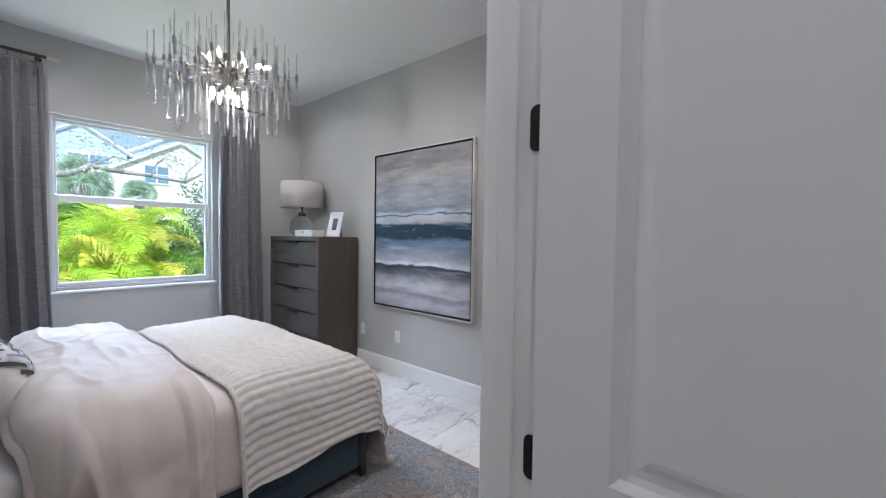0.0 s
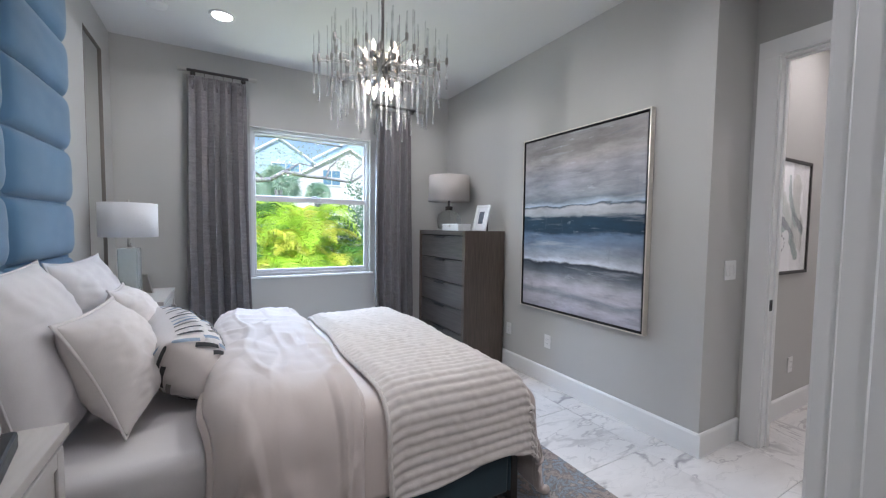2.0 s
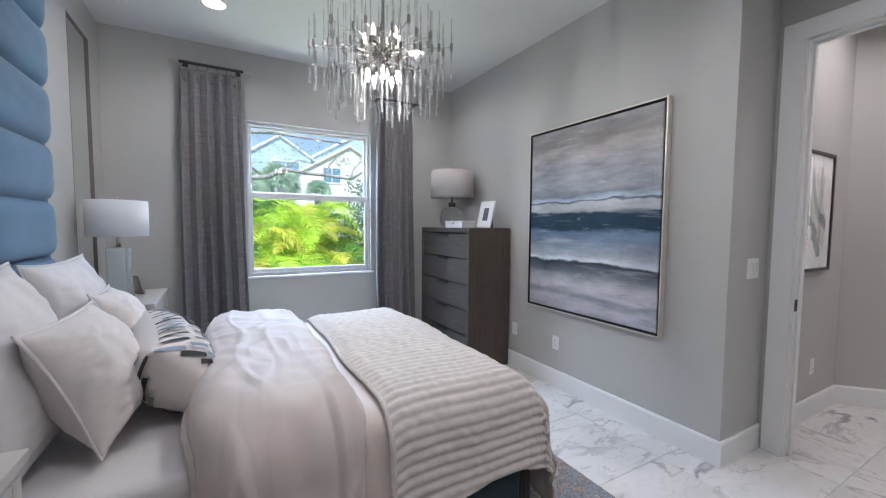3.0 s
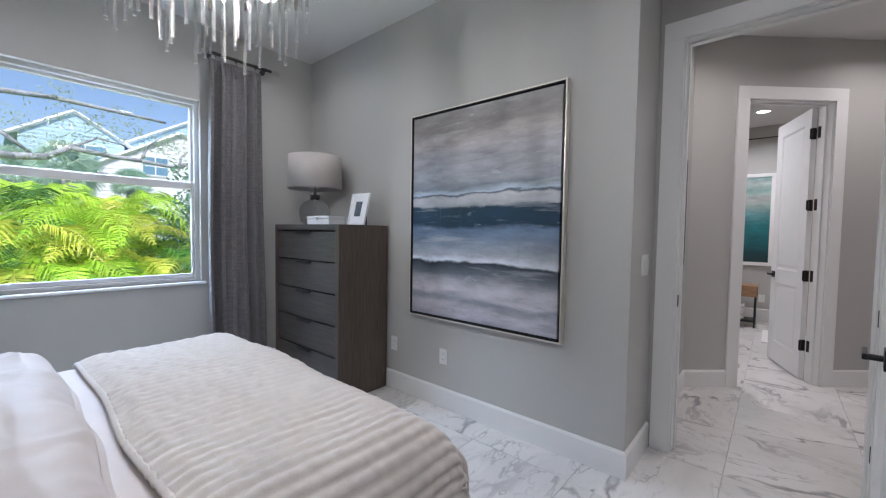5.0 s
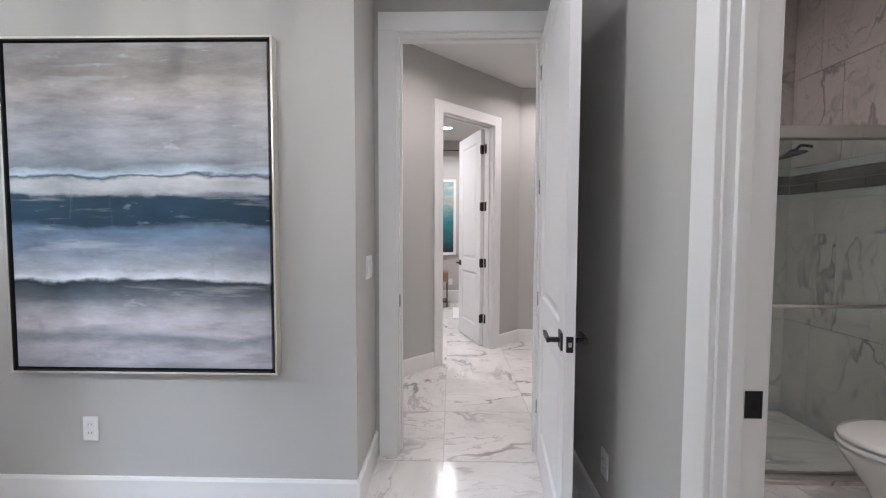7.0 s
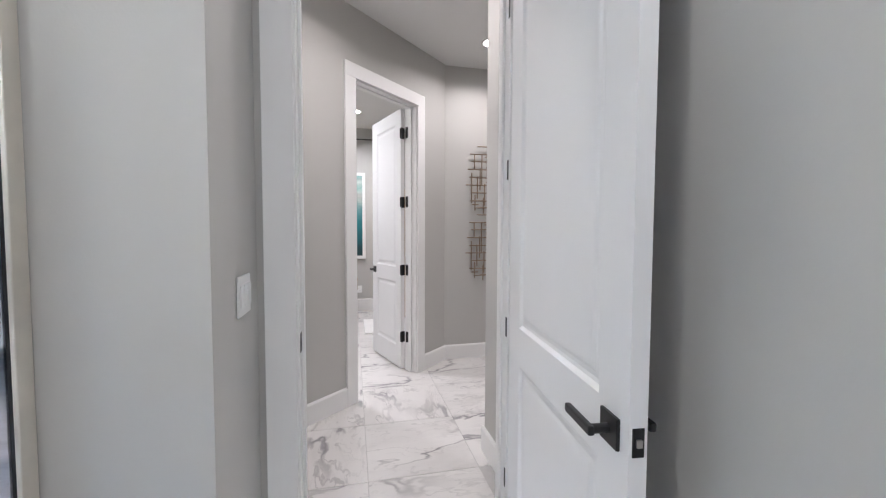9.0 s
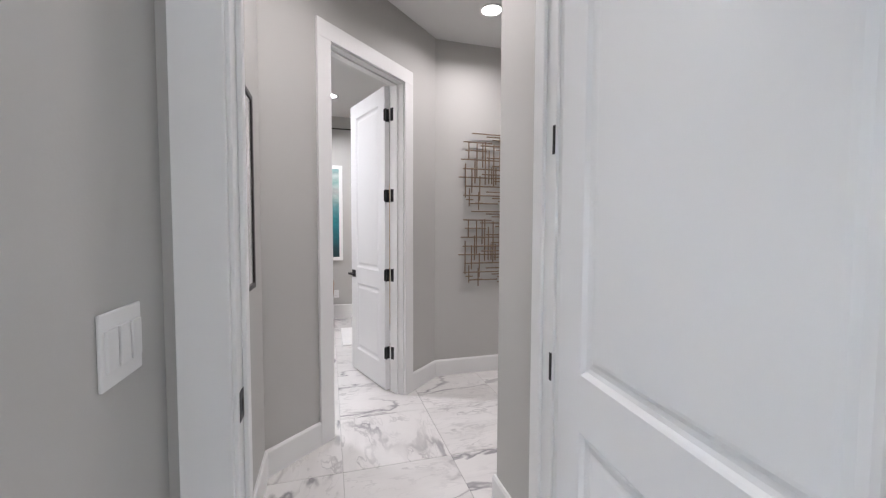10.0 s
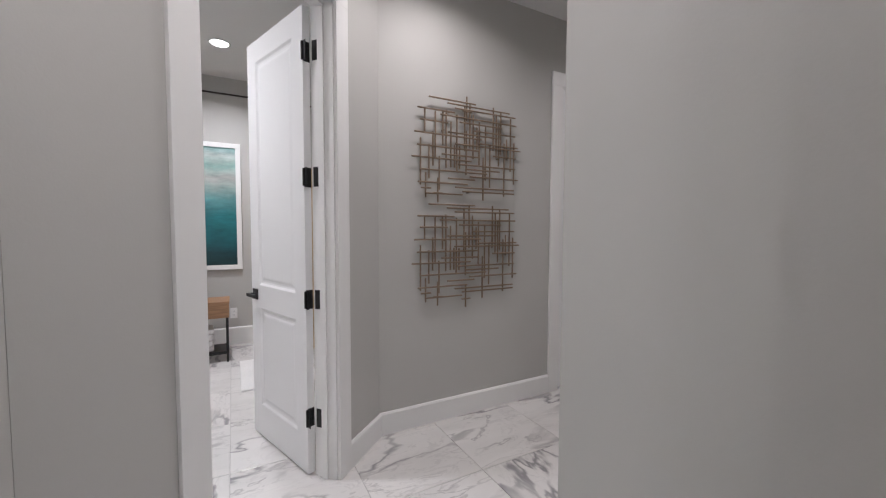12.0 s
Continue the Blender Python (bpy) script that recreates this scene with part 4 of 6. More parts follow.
for i in range(12):
    for j in range(4):
        u = -0.97 + 1.90 * (i + 0.33 * j + rnd.uniform(-0.15, 0.15)) / 12
        v = -0.75 + 0.50 * j + rnd.uniform(-0.1, 0.1)
        a = rnd.uniform(0.55, 1.0)
        lg, wd = rnd.uniform(0.07, 0.11), rnd.uniform(0.013, 0.019)
        for sg in (-1, 1):
            b = bmesh.new()

            def dash(p, q, u=u, v=v, a=a, lg=lg, wd=wd, sg=sg):
                du, dv = (p - 0.5) * lg, (q - 0.5) * wd
                uu = max(-0.995, min(0.995, u + (du * math.cos(a) - dv * math.sin(a)) / 0.42))
                vv = max(-0.97, min(0.97, v + (du * math.sin(a) + dv * math.cos(a)) / 0.155))
                core = plump(uu, vv, True)
                k, kk = 1 - 0.075 * (1 - vv * vv) * abs(uu) ** 3, 1 - 0.075 * (1 - uu * uu) * abs(vv) ** 3
                return Vector((uu * 0.42 * k, sg * (0.1425 * core + 0.012 * core + 0.004), vv * 0.155 * kk))
            sheet(b, dash, 8, 2)
            part("stitched_dash", b, rnd.choice((STRIPE_D, STRIPE_G, STRIPE_G, STRIPE_B, STRIPE_B)), bol)

# headboard panels
hb = thing("headboard", pose(BX, SY, 0), "tall dusty-blue velvet headboard of stacked padded panels", "headboard")
part("backing", boxes((-0.775, 0.0, 0.30, 0.775, 0.03, 2.945)), VELVET, hb)
hz = [0.29 + 0.2955 * k for k in range(10)]
for c in (-1, 1):
    for z0, z1 in zip(hz[:-1], hz[1:]):
        b = bmesh.new()

        def pad(a, e, c=c, z0=z0, z1=z1):
            u, v = 2 * a - 1, 2 * e - 1
            k = max(0.0, 1 - abs(u) ** 7) ** 0.5 * max(0.0, 1 - abs(v) ** 5) ** 0.5
            return Vector((c * 0.39 + u * 0.386 * (1 - 0.02 * abs(v) ** 6), 0.028 + 0.055 * k + 0.002 * soft(u, v, z0, 3), (z0 + z1) / 2 + v * 0.1455 * (1 - 0.02 * abs(u) ** 6)))
        sheet(b, pad, 30, 20)
        bmesh.ops.recalc_face_normals(b, faces=b.faces)
        part("padded_panel", b, VELVET, hb, smooth=True)

# rug
rg = tagged(part("rug", boxes((-4.0, -0.35, 0.0, -1.1, 1.83, 0.012), bevel=0.004), RUG), "mottled grey-brown low-pile rug under the bed", "rug")


# ---- nightstands ----
def nightstand(m, w=0.74, d=0.44, h=0.82):
    ob = thing("nightstand", m, "pale taupe wooden nightstand with panelled drawers and nickel pulls", "nightstand", "nightstands")
    part("top", boxes((-w / 2, 0, h - 0.03, w / 2, d, h), bevel=0.004), TAUPE, ob)
    part("body", boxes((-w / 2 + 0.015, 0.0, 0.08, w / 2 - 0.015, d - 0.03, h - 0.03), bevel=0.003), TAUPE, ob)
    part("plinth", boxes((-w / 2 + 0.03, 0.02, 0.0, w / 2 - 0.03, d - 0.06, 0.08)), TAUPE, ob)
    for z0, z1 in ((0.11, 0.33), (0.345, 0.565), (0.58, 0.775)):
        b = boxes((-w / 2 + 0.035, d - 0.03, z0, w / 2 - 0.035, d - 0.012, z1), bevel=0.002)
        dr = part("drawer", b, TAUPE, ob)
        b = boxes((-w / 2 + 0.035, d - 0.012, z0, -w / 2 + 0.08, d - 0.004, z1), (w / 2 - 0.08, d - 0.012, z0, w / 2 - 0.035, d - 0.004, z1),
                  (-w / 2 + 0.08, d - 0.012, z0, w / 2 - 0.08, d - 0.004, z0 + 0.04), (-w / 2 + 0.08, d - 0.012, z1 - 0.04, w / 2 - 0.08, d - 0.004, z1), bevel=0.002, segments=1)
        part("drawer_moulding", b, TAUPE, dr)
        for x in (-w / 4, w / 4):
            b = bmesh.new()
            z = (z0 + z1) / 2
            rod(b, (x, d - 0.012, z + 0.02), (x, d + 0.018, z + 0.02), 0.008, 10)
            rod(b, (x, d + 0.014, z + 0.024), (x, d + 0.020, z - 0.028), 0.007, 10, 0.011)
            part("drawer_pull", b, NICKEL, dr, "nickel drop pull")
    return ob


ns = nightstand(pose(-3.99, SY, 0))
copy_thing(ns, pose(-1.335, SY, 0))
# bedside lamp
lp = thing("table_lamp", pose(-3.86, -0.48, 0.82), "table lamp with clear textured glass block base and white drum shade", "lamp")
part("base_plate", boxes((-0.105, -0.06, 0, 0.105, 0.06, 0.018), bevel=0.003), CHROME, lp)
b = boxes((-0.10, -0.055, 0.018, 0.10, 0.055, 0.37), bevel=0.014, segments=3)
part("glass_block", b, material("rippled_glass", (0.86, 0.93, 0.93), 0.22, vary=0.05, transmission=0.72, bump=1.0, bump_scale=28), lp, "clear rippled glass block")
b = bmesh.new()
cyl(b, 0, 0, 0.36, 0.375, 0.03)
cyl(b, 0, 0, 0.375, 0.455, 0.012)
cyl(b, 0, 0, 0.455, 0.69, 0.004)
cyl(b, 0, 0, 0.69, 0.702, 0.012, 0.006)
cyl(b, 0, 0, 0.702, 0.715, 0.008)
part("stem", b, NICKEL, lp, "nickel stem and finial", smooth=True)


def drum(ob, r0, r1, z0, z1, mat):
    b = bmesh.new()
    n = 48
    prof = [(r0, z0), (r1, z1), (r1 - 0.004, z1), (r0 - 0.004, z0)]
    rings = [[b.verts.new((r * math.cos(6.28318 * i / n), r * math.sin(6.28318 * i / n), z)) for i in range(n)] for r, z in prof]
    for p, q in zip(rings, rings[1:] + rings[:1]):
        for i in range(n):
            b.faces.new((p[i], p[(i + 1) % n], q[(i + 1) % n], q[i]))
    bmesh.ops.recalc_face_normals(b, faces=b.faces)
    sh = part("shade", b, mat, ob, smooth=True)
    b = bmesh.new()
    for k in range(3):
        a = 2.094 * k
        rod(b, (0, 0, z1 - 0.012), ((r1 - 0.003) * math.cos(a), (r1 - 0.003) * math.sin(a), z1 - 0.012), 0.0022, 6)
    part("spider", b, NICKEL, sh)
    return sh


drum(lp, 0.172, 0.172, 0.448, 0.69, WSHADE)
fr = thing("photo_frame", pose(-4.12, -0.42, 0.82, 0, 0, 40), "small silver photo frame behind the bedside lamp", "photo frame")
b = boxes((-0.055, 0, 0, 0.055, 0.012, 0.15), bevel=0.002)
bmesh.ops.transform(b, matrix=Matrix.Rotation(radians(14), 4, "X"), verts=b.verts)
part("frame", b, NICKEL, fr)
b = boxes((-0.042, 0.0125, 0.014, 0.042, 0.014, 0.136))
bmesh.ops.transform(b, matrix=Matrix.Rotation(radians(14), 4, "X"), verts=b.verts)
part("picture", b, PAPER, fr)
part("strut", boxes((-0.02, -0.055, 0.0, 0.02, -0.05, 0.11)), INK, fr)
bk = thing("book", pose(-1.47, -0.39, 0.866, 0, 0, 14), "small white book lying on a black box", "book")
part("cover", boxes((-0.10, -0.07, 0, 0.10, 0.07, 0.025), bevel=0.002), PAPER, bk)
cl = thing("clock_radio", pose(-1.455, -0.378, 0.82, 0, 0, 10), "black rounded bedside device on the nightstand", "clock radio")
part("case", boxes((-0.13, -0.08, 0.0, 0.13, 0.08, 0.046), bevel=0.012, segments=3), BLACK, cl, smooth=False)

# ---- dresser and what stands on it ----
DX0, DX1, DY0, DY1, DZ = -4.36, -3.39, 2.085, 2.555, 1.335
dr = thing("tall_dresser", pose((DX0 + DX1) / 2, DY0, 0), "tall grey-brown stained wooden dresser with five drawers", "dresser")
w2, dd = (DX1 - DX0) / 2, DY1 - DY0
part("side_panel", boxes((-w2, 0, 0, -w2 + 0.045, dd, DZ), bevel=0.003), WOOD, dr)
part("side_panel", boxes((w2 - 0.045, 0, 0, w2, dd, DZ), bevel=0.003), WOOD, dr)
part("top_panel", boxes((-w2 + 0.045, 0, DZ - 0.045, w2 - 0.045, dd, DZ), bevel=0.003), WOODH, dr)
part("plinth", boxes((-w2 + 0.045, 0.03, 0, w2 - 0.045, dd - 0.02, 0.09)), WOOD, dr)
part("carcass", boxes((-w2 + 0.045, 0.03, 0.09, w2 - 0.045, dd, DZ - 0.045)), INK, dr)
n = 5
for k in range(n):
    z0 = 0.095 + k * (DZ - 0.045 - 0.095) / n
    z1 = 0.095 + (k + 1) * (DZ - 0.045 - 0.095) / n - 0.012
    b = boxes((-w2 + 0.05, 0.006, z0, w2 - 0.05, 0.03, z1), bevel=0.003)
    d = part("drawer", b, WOODH, dr)
    b = boxes((-0.10, -0.012, z1 - 0.006, 0.10, 0.010, z1 + 0.001), (-0.10, -0.012, z1 - 0.020, 0.10, -0.008, z1 - 0.006), bevel=0.001, segments=1)
    part("edge_pull", b, BLACK, d, "slim dark edge pull")

lp = thing("table_lamp", pose(-4.08, 2.31, DZ), "table lamp with smoky clear glass globe base and linen drum shade", "lamp")
b = bmesh.new()
prof = [(0.05, 0.004), (0.095, 0.006), (0.12, 0.03), (0.132, 0.075), (0.132, 0.125), (0.118, 0.17), (0.085, 0.205), (0.045, 0.222), (0.03, 0.23)]
lathe(b, prof, 40)
part("glass_globe", b, material("thin_clear_glass", (0.84, 0.87, 0.87), 0.0, vary=0, transmission=1.0, ior=1.16), lp, "clear glass globe", smooth=True)
b = bmesh.new()
lathe(b, [(0.048, 0.0), (0.048, 0.004), (0.004, 0.006), (0.004, 0.24)], 20)
part("inner_rod", b, NICKEL, lp)
b = bmesh.new()
lathe(b, [(0.036, 0.226), (0.042, 0.232), (0.042, 0.242), (0.03, 0.248), (0.045, 0.255), (0.045, 0.262), (0.014, 0.268), (0.014, 0.325), (0.004, 0.33), (0.004, 0.60), (0.010, 0.604), (0.006, 0.62)], 24)
part("neck", b, PEWTER, lp, "dark nickel neck", smooth=True)
drum(lp, 0.232, 0.224, 0.315, 0.60, SHADE)
bx = thing("keepsake_box", pose(-3.74, 2.20, DZ, 0, 0, 2), "white lacquered keepsake box with a lid", "box")
part("box_body", boxes((-0.15, -0.075, 0, 0.15, 0.075, 0.045), bevel=0.004), PLASTIC, bx)
part("lid", boxes((-0.153, -0.078, 0.047, 0.153, 0.078, 0.068), bevel=0.005), PLASTIC, bx)
part("clasp", boxes((-0.012, -0.083, 0.035, 0.012, -0.077, 0.058), bevel=0.002), NICKEL, bx)
fr = thing("photo_frame", pose(-3.56, 2.35, DZ, 0, 0, 6), "white photo frame with a small dark print, leaning on its strut", "photo frame")
tilt = Matrix.Rotation(radians(-14), 4, "X")


def tilted(*rows, bevel=0.0):
    b = boxes(*rows, bevel=bevel)
    bmesh.ops.transform(b, matrix=tilt, verts=b.verts)
    return b


part("frame", tilted((-0.10, 0, 0.004, -0.075, 0.018, 0.27), (0.075, 0, 0.004, 0.10, 0.018, 0.27), (-0.075, 0, 0.004, 0.075, 0.018, 0.03), (-0.075, 0, 0.245, 0.075, 0.018, 0.27), bevel=0.003), PLASTIC, fr)
part("mat_board", tilted((-0.075, 0.006, 0.03, 0.075, 0.016, 0.245)), PAPER, fr)
part("print", tilted((-0.035, 0.004, 0.075, 0.035, 0.006, 0.20)), material("dark_print", (0.09, 0.10, 0.12), 0.4, vary=0.5, scale=30), fr, "small dark print")
part("strut", boxes((-0.03, 0.10, 0.0, 0.03, 0.106, 0.19)), INK, fr)


# ---- pictures ----
def picture(name, m, w, h, label, art, frame_mat, fw=0.012, depth=0.045, mat=0.0, liner=True):
    """A framed picture in local axes: x across, z up from the lower edge, facing -y, its back at y = 0."""
    ob = thing(name, m, label, "picture")
    for r in ((0, -depth, 0, fw, 0, h), (w - fw, -depth, 0, w, 0, h), (fw, -depth, 0, w - fw, 0, fw), (fw, -depth, h - fw, w - fw, 0, h)):
        part("frame_bar", boxes(r, bevel=0.0015, segments=1), frame_mat, ob)
    if liner:
        e = fw + 0.007
        for r in ((fw, -depth + 0.001, fw, e, -0.012, h - fw), (w - e, -depth + 0.001, fw, w - fw, -0.012, h - fw), (e, -depth + 0.001, fw, w - e, -0.012, e), (e, -depth + 0.001, h - e, w - e, -0.012, h - fw)):
            part("inner_lip", boxes(r), INK, ob, "black inner lip of the floater frame")
        part("liner", boxes((fw, -0.012, fw, w - fw, -0.004, h - fw)), INK, ob, "black recess inside the frame")
        g = fw + 0.016
        part("canvas", boxes((0, -depth + 0.020, 0, w - 2 * g, 0, h - 2 * g), bevel=0.002), art, ob, "painted canvas", m=pose(g, -0.012, g))
    else:
        part("mat_board", boxes((fw, -0.016, fw, w - fw, -0.004, h - fw)), PAPER, ob, "white mat board")
        if mat:
            b = boxes((0, -0.002, 0, w - 2 * (fw + mat), 0, h - 2 * (fw + mat)))
        else:
            b = boxes((0, -0.002, 0, w - 2 * fw, 0, h - 2 * fw))
        g = fw + mat
        part("print", b, art, ob, "printed artwork", m=pose(g, -0.0165, g))
    return ob


picture("seascape_painting", pose(-3.11, NY - 0.002, 0.655), 1.231, 1.505, "large abstract grey and blue seascape canvas in a champagne floater frame", SEASCAPE, CHAMP, fw=0.010)
ha = picture("watercolour_picture", pose(AX + 0.002, 3.27, 1.063, 0, 0, 90), 0.64, 0.805, "framed sage-green abstract watercolour with a wide white mat", PAPER, PEWTER, fw=0.022, depth=0.03, mat=0.075, liner=False)
pw, ph_ = 0.64 - 2 * 0.097, 0.805 - 2 * 0.097
WASH = {n: material("watercolour_" + n, c, 0.6, vary=0.22, scale=9, fine=0.08, fine_scale=60) for n, c in (
    ("pale", (0.56, 0.57, 0.53)), ("sage", (0.40, 0.44, 0.39)), ("teal", (0.27, 0.36, 0.34)), ("green", (0.15, 0.22, 0.20)), ("slate", (0.085, 0.105, 0.115)))}


def stroke(tone, pts, w0, w1, layer, seed):
    """A brush stroke on the print: a soft-edged ribbon through (u, v) from its lower left corner."""
    b = bmesh.new()
    n = 36
    rows = []
    for i in range(n + 1):
        q = i / n * (len(pts) - 1)
        k = min(int(q), len(pts) - 2)
        f = q - k
        f = f * f * (3 - 2 * f)
        u, v = (pts[k][c] + (pts[k + 1][c] - pts[k][c]) * f for c in (0, 1))
        d = Vector((pts[k + 1][0] - pts[k][0], pts[k + 1][1] - pts[k][1])).normalized()
        w = (w0 + (w1 - w0) * i / n) * (1 + 0.5 * soft_noise(i * 0.23, seed)) * min(1.0, 0.35 + 4 * min(i, n - i) / n)
        rows.append([(min(0.998, max(0.002, u + s * w * d.y)), min(0.998, max(0.002, v - s * w * d.x))) for s in (-0.5 - 0.2 * soft_noise(i * 0.6, seed + 5), 0.5 + 0.2 * soft_noise(i * 0.6, seed + 9))])
    vs = [[b.verts.new((u * pw, 0, v * ph_)) for u, v in r] for r in rows]
    for p, q in zip(vs, vs[1:]):
        b.faces.new((p[0], p[1], q[1], q[0]))
    part("brush_stroke", b, WASH[tone], ha, m=pose(0.097, -0.0187 - 0.0003 * layer, 0.097))


def soft_noise(x, seed):
    return noise.noise(Vector((x, seed * 3.7, 0.5)))


stroke("pale", [(0.72, 1.0), (0.70, 0.7), (0.80, 0.42), (0.98, 0.25)], 0.34, 0.22, 0, 1)
stroke("pale", [(0.02, 0.80), (0.25, 0.66), (0.55, 0.45), (0.98, 0.15)], 0.16, 0.34, 1, 2)
stroke("sage", [(0.05, 0.78), (0.22, 0.68), (0.42, 0.50), (0.60, 0.34)], 0.10, 0.16, 2, 3)
stroke("teal", [(0.0, 0.42), (0.18, 0.36), (0.34, 0.37)], 0.16, 0.08, 3, 4)
stroke("teal", [(0.44, 0.98), (0.47, 0.75), (0.60, 0.55), (0.78, 0.40)], 0.07, 0.18, 4, 5)
stroke("green", [(0.46, 0.98), (0.49, 0.74), (0.62, 0.54), (0.84, 0.41), (1.0, 0.33)], 0.045, 0.15, 5, 6)
stroke("slate", [(0.60, 0.55), (0.74, 0.46), (1.0, 0.36)], 0.03, 0.10, 6, 7)
stroke("slate", [(0.0, 0.53), (0.16, 0.48), (0.36, 0.40), (0.56, 0.33), (0.68, 0.26)], 0.15, 0.025, 7, 8)
stroke("green", [(0.50, 0.29), (0.62, 0.18), (0.80, 0.0)], 0.12, 0.15, 8, 9)
for k in range(7):
    a = radians(58 - 24 * k)
    c, e = (0.08 + 0.26 * math.cos(a), 0.20 + 0.11 * math.sin(a)), (0.08 + 0.26 * math.cos(a - 0.22), 0.20 + 0.11 * math.sin(a - 0.22))
    stroke("slate", [c, e], 0.022, 0.03, 9, 10 + k)
b = boxes((0.022, -0.026, 0.022, 0.618, -0.023, 0.783))
gl = part("glazing", b, GLASS, ha, "clear picture glass")
gl.visible_shadow = False
picture("teal_painting", pose(-1.50, 8.05 - 0.002, 0.86), 0.50, 1.388, "tall teal and grey abstract print in a white frame", TEALART, TRIM, fw=0.05, depth=0.035, mat=0.0, liner=False)

# ---- chandelier ----
CH = Vector((-2.52, 0.94, 0))
ch = thing("chandelier", pose(CH.x, CH.y, CEIL), "polished nickel chandelier with many clear glass rods and lit candle bulbs", "chandelier")
b = bmesh.new()
cyl(b, 0, 0, -0.022, -0.0005, 0.065, n=32)
part("canopy", b, CHROME, ch, smooth=False)
b = bmesh.new()
cyl(b, 0, 0, -0.78, -0.02, 0.0095, n=16)
part("stem", b, material("dark_nickel_stem", (0.24, 0.225, 0.21), 0.35, 1.0, vary=0.05), ch)
b = bmesh.new()
lathe(b, [(0.012, -0.80), (0.045, -0.795), (0.045, -0.735), (0.03, -0.73), (0.03, -0.68), (0.05, -0.675), (0.05, -0.60), (0.012, -0.59)], 24)
part("hub", b, CHROME, ch, smooth=False)
rod_glass = bpy.data.materials.new("clear_crystal_rod")
rod_glass.use_nodes = True
rn, rl = rod_glass.node_tree.nodes, rod_glass.node_tree.links
clear, gloss, both, facing = rn.new("ShaderNodeBsdfTransparent"), rn.new("ShaderNodeBsdfGlossy"), rn.new("ShaderNodeMixShader"), rn.new("ShaderNodeLayerWeight")
clear.inputs["Color"].default_value = (0.985, 0.99, 0.99, 1)
gloss.inputs["Roughness"].default_value = 0.10
facing.inputs["Blend"].default_value = 0.22
rl.new(facing.outputs["Facing"], both.inputs["Fac"])
rl.new(clear.outputs[0], both.inputs[1])
rl.new(gloss.outputs[0], both.inputs[2])
glow, body = rn.new("ShaderNodeBsdfTranslucent"), rn.new("ShaderNodeMixShader")
glow.inputs["Color"].default_value = (0.95, 0.95, 0.95, 1)
body.inputs["Fac"].default_value = 0.03
rl.new(both.outputs[0], body.inputs[1])
rl.new(glow.outputs[0], body.inputs[2])
rl.new(body.outputs[0], rn["Material Output"].inputs["Surface"])
DARKNICKEL = material("satin_dark_nickel", (0.30, 0.28, 0.26), 0.32, 1.0, vary=0.05, scale=30)
rnd = random.Random(7)


def unit(bm):
    me = bpy.data.meshes.new("chandelier_piece")
    bm.to_mesh(me)
    bm.free()
    return me


# white rod ends stand in for bulb light glinting in the glass
GLINT = material("glint_white_end", (0.85, 0.86, 0.86), 0.3, vary=0)


def glass_rod(radius, glint_top):
    """A clear rod one unit long with one end whitened as a glint."""
    b = bmesh.new()
    cyl(b, 0, 0, 0, 1, radius, n=12)
    for f in b.faces:
        if len(f.verts) > 4 and (f.calc_center_median().z > 0.5) == glint_top:
            f.material_index = 1
    me = unit(b)
    me.materials.append(rod_glass)
    me.materials.append(GLINT)
    me.shade_smooth()
    return me


rod_mesh, thin_mesh = glass_rod(0.0058, False), glass_rod(0.0034, True)
b = bmesh.new()
cyl(b, 0, 0, -0.018, 0.018, 0.0085, n=12)
cap_mesh = unit(b)
cap_mesh.materials.append(DARKNICKEL)
b = bmesh.new()
cyl(b, 0, 0, 0, 1, 0.0026, n=6)
arm_mesh = unit(b)
arm_mesh.materials.append(CHROME)
rings = ((0.375, 18), (0.325, 16), (0.27, 14), (0.21, 11), (0.15, 8), (0.10, 5))
for k, (r, count) in enumerate(rings):
    for i in range(count):
        a = 2 * math.pi * (i + 0.37 * k + rnd.uniform(-0.14, 0.14)) / count
        rr = r + rnd.uniform(-0.018, 0.012)
        tier = (i + k) % 3
        z = (-0.645, -0.68, -0.715)[tier] + rnd.uniform(-0.012, 0.012)
        p = Vector((rr * math.cos(a), rr * math.sin(a), z))
        q = Vector((0.03 * math.cos(a), 0.03 * math.sin(a), -0.655 - 0.02 * tier))
        d = p - q
        arm = new("arm", arm_mesh)
        arm.parent = ch
        arm.matrix_basis = Matrix.Translation(q) @ d.to_track_quat("Z", "Y").to_matrix().to_4x4() @ Matrix.Diagonal((1, 1, d.length, 1))
        cap = new("socket", cap_mesh)
        cap.parent = arm
        cap.matrix_parent_inverse = arm.matrix_basis.inverted()
        cap.matrix_basis = Matrix.Translation(p)
        bell = 1 - (rr / 0.40) ** 2
        up = (0.14, 0.13, 0.11)[tier] * rnd.uniform(0.7, 1.15) + 0.16 * bell
        down = (0.15, 0.17, 0.19)[tier] * rnd.uniform(0.85, 1.15) + 0.17 * bell
        for mesh, z0, z1 in ((thin_mesh, p.z + 0.016, p.z + up), (rod_mesh, p.z - down, p.z - 0.016)):
            g = new("glass_rod", mesh)
            g.parent = arm
            g.matrix_parent_inverse = arm.matrix_basis.inverted()
            g.matrix_basis = Matrix.Translation((p.x, p.y, z0)) @ Matrix.Diagonal((1, 1, z1 - z0, 1))
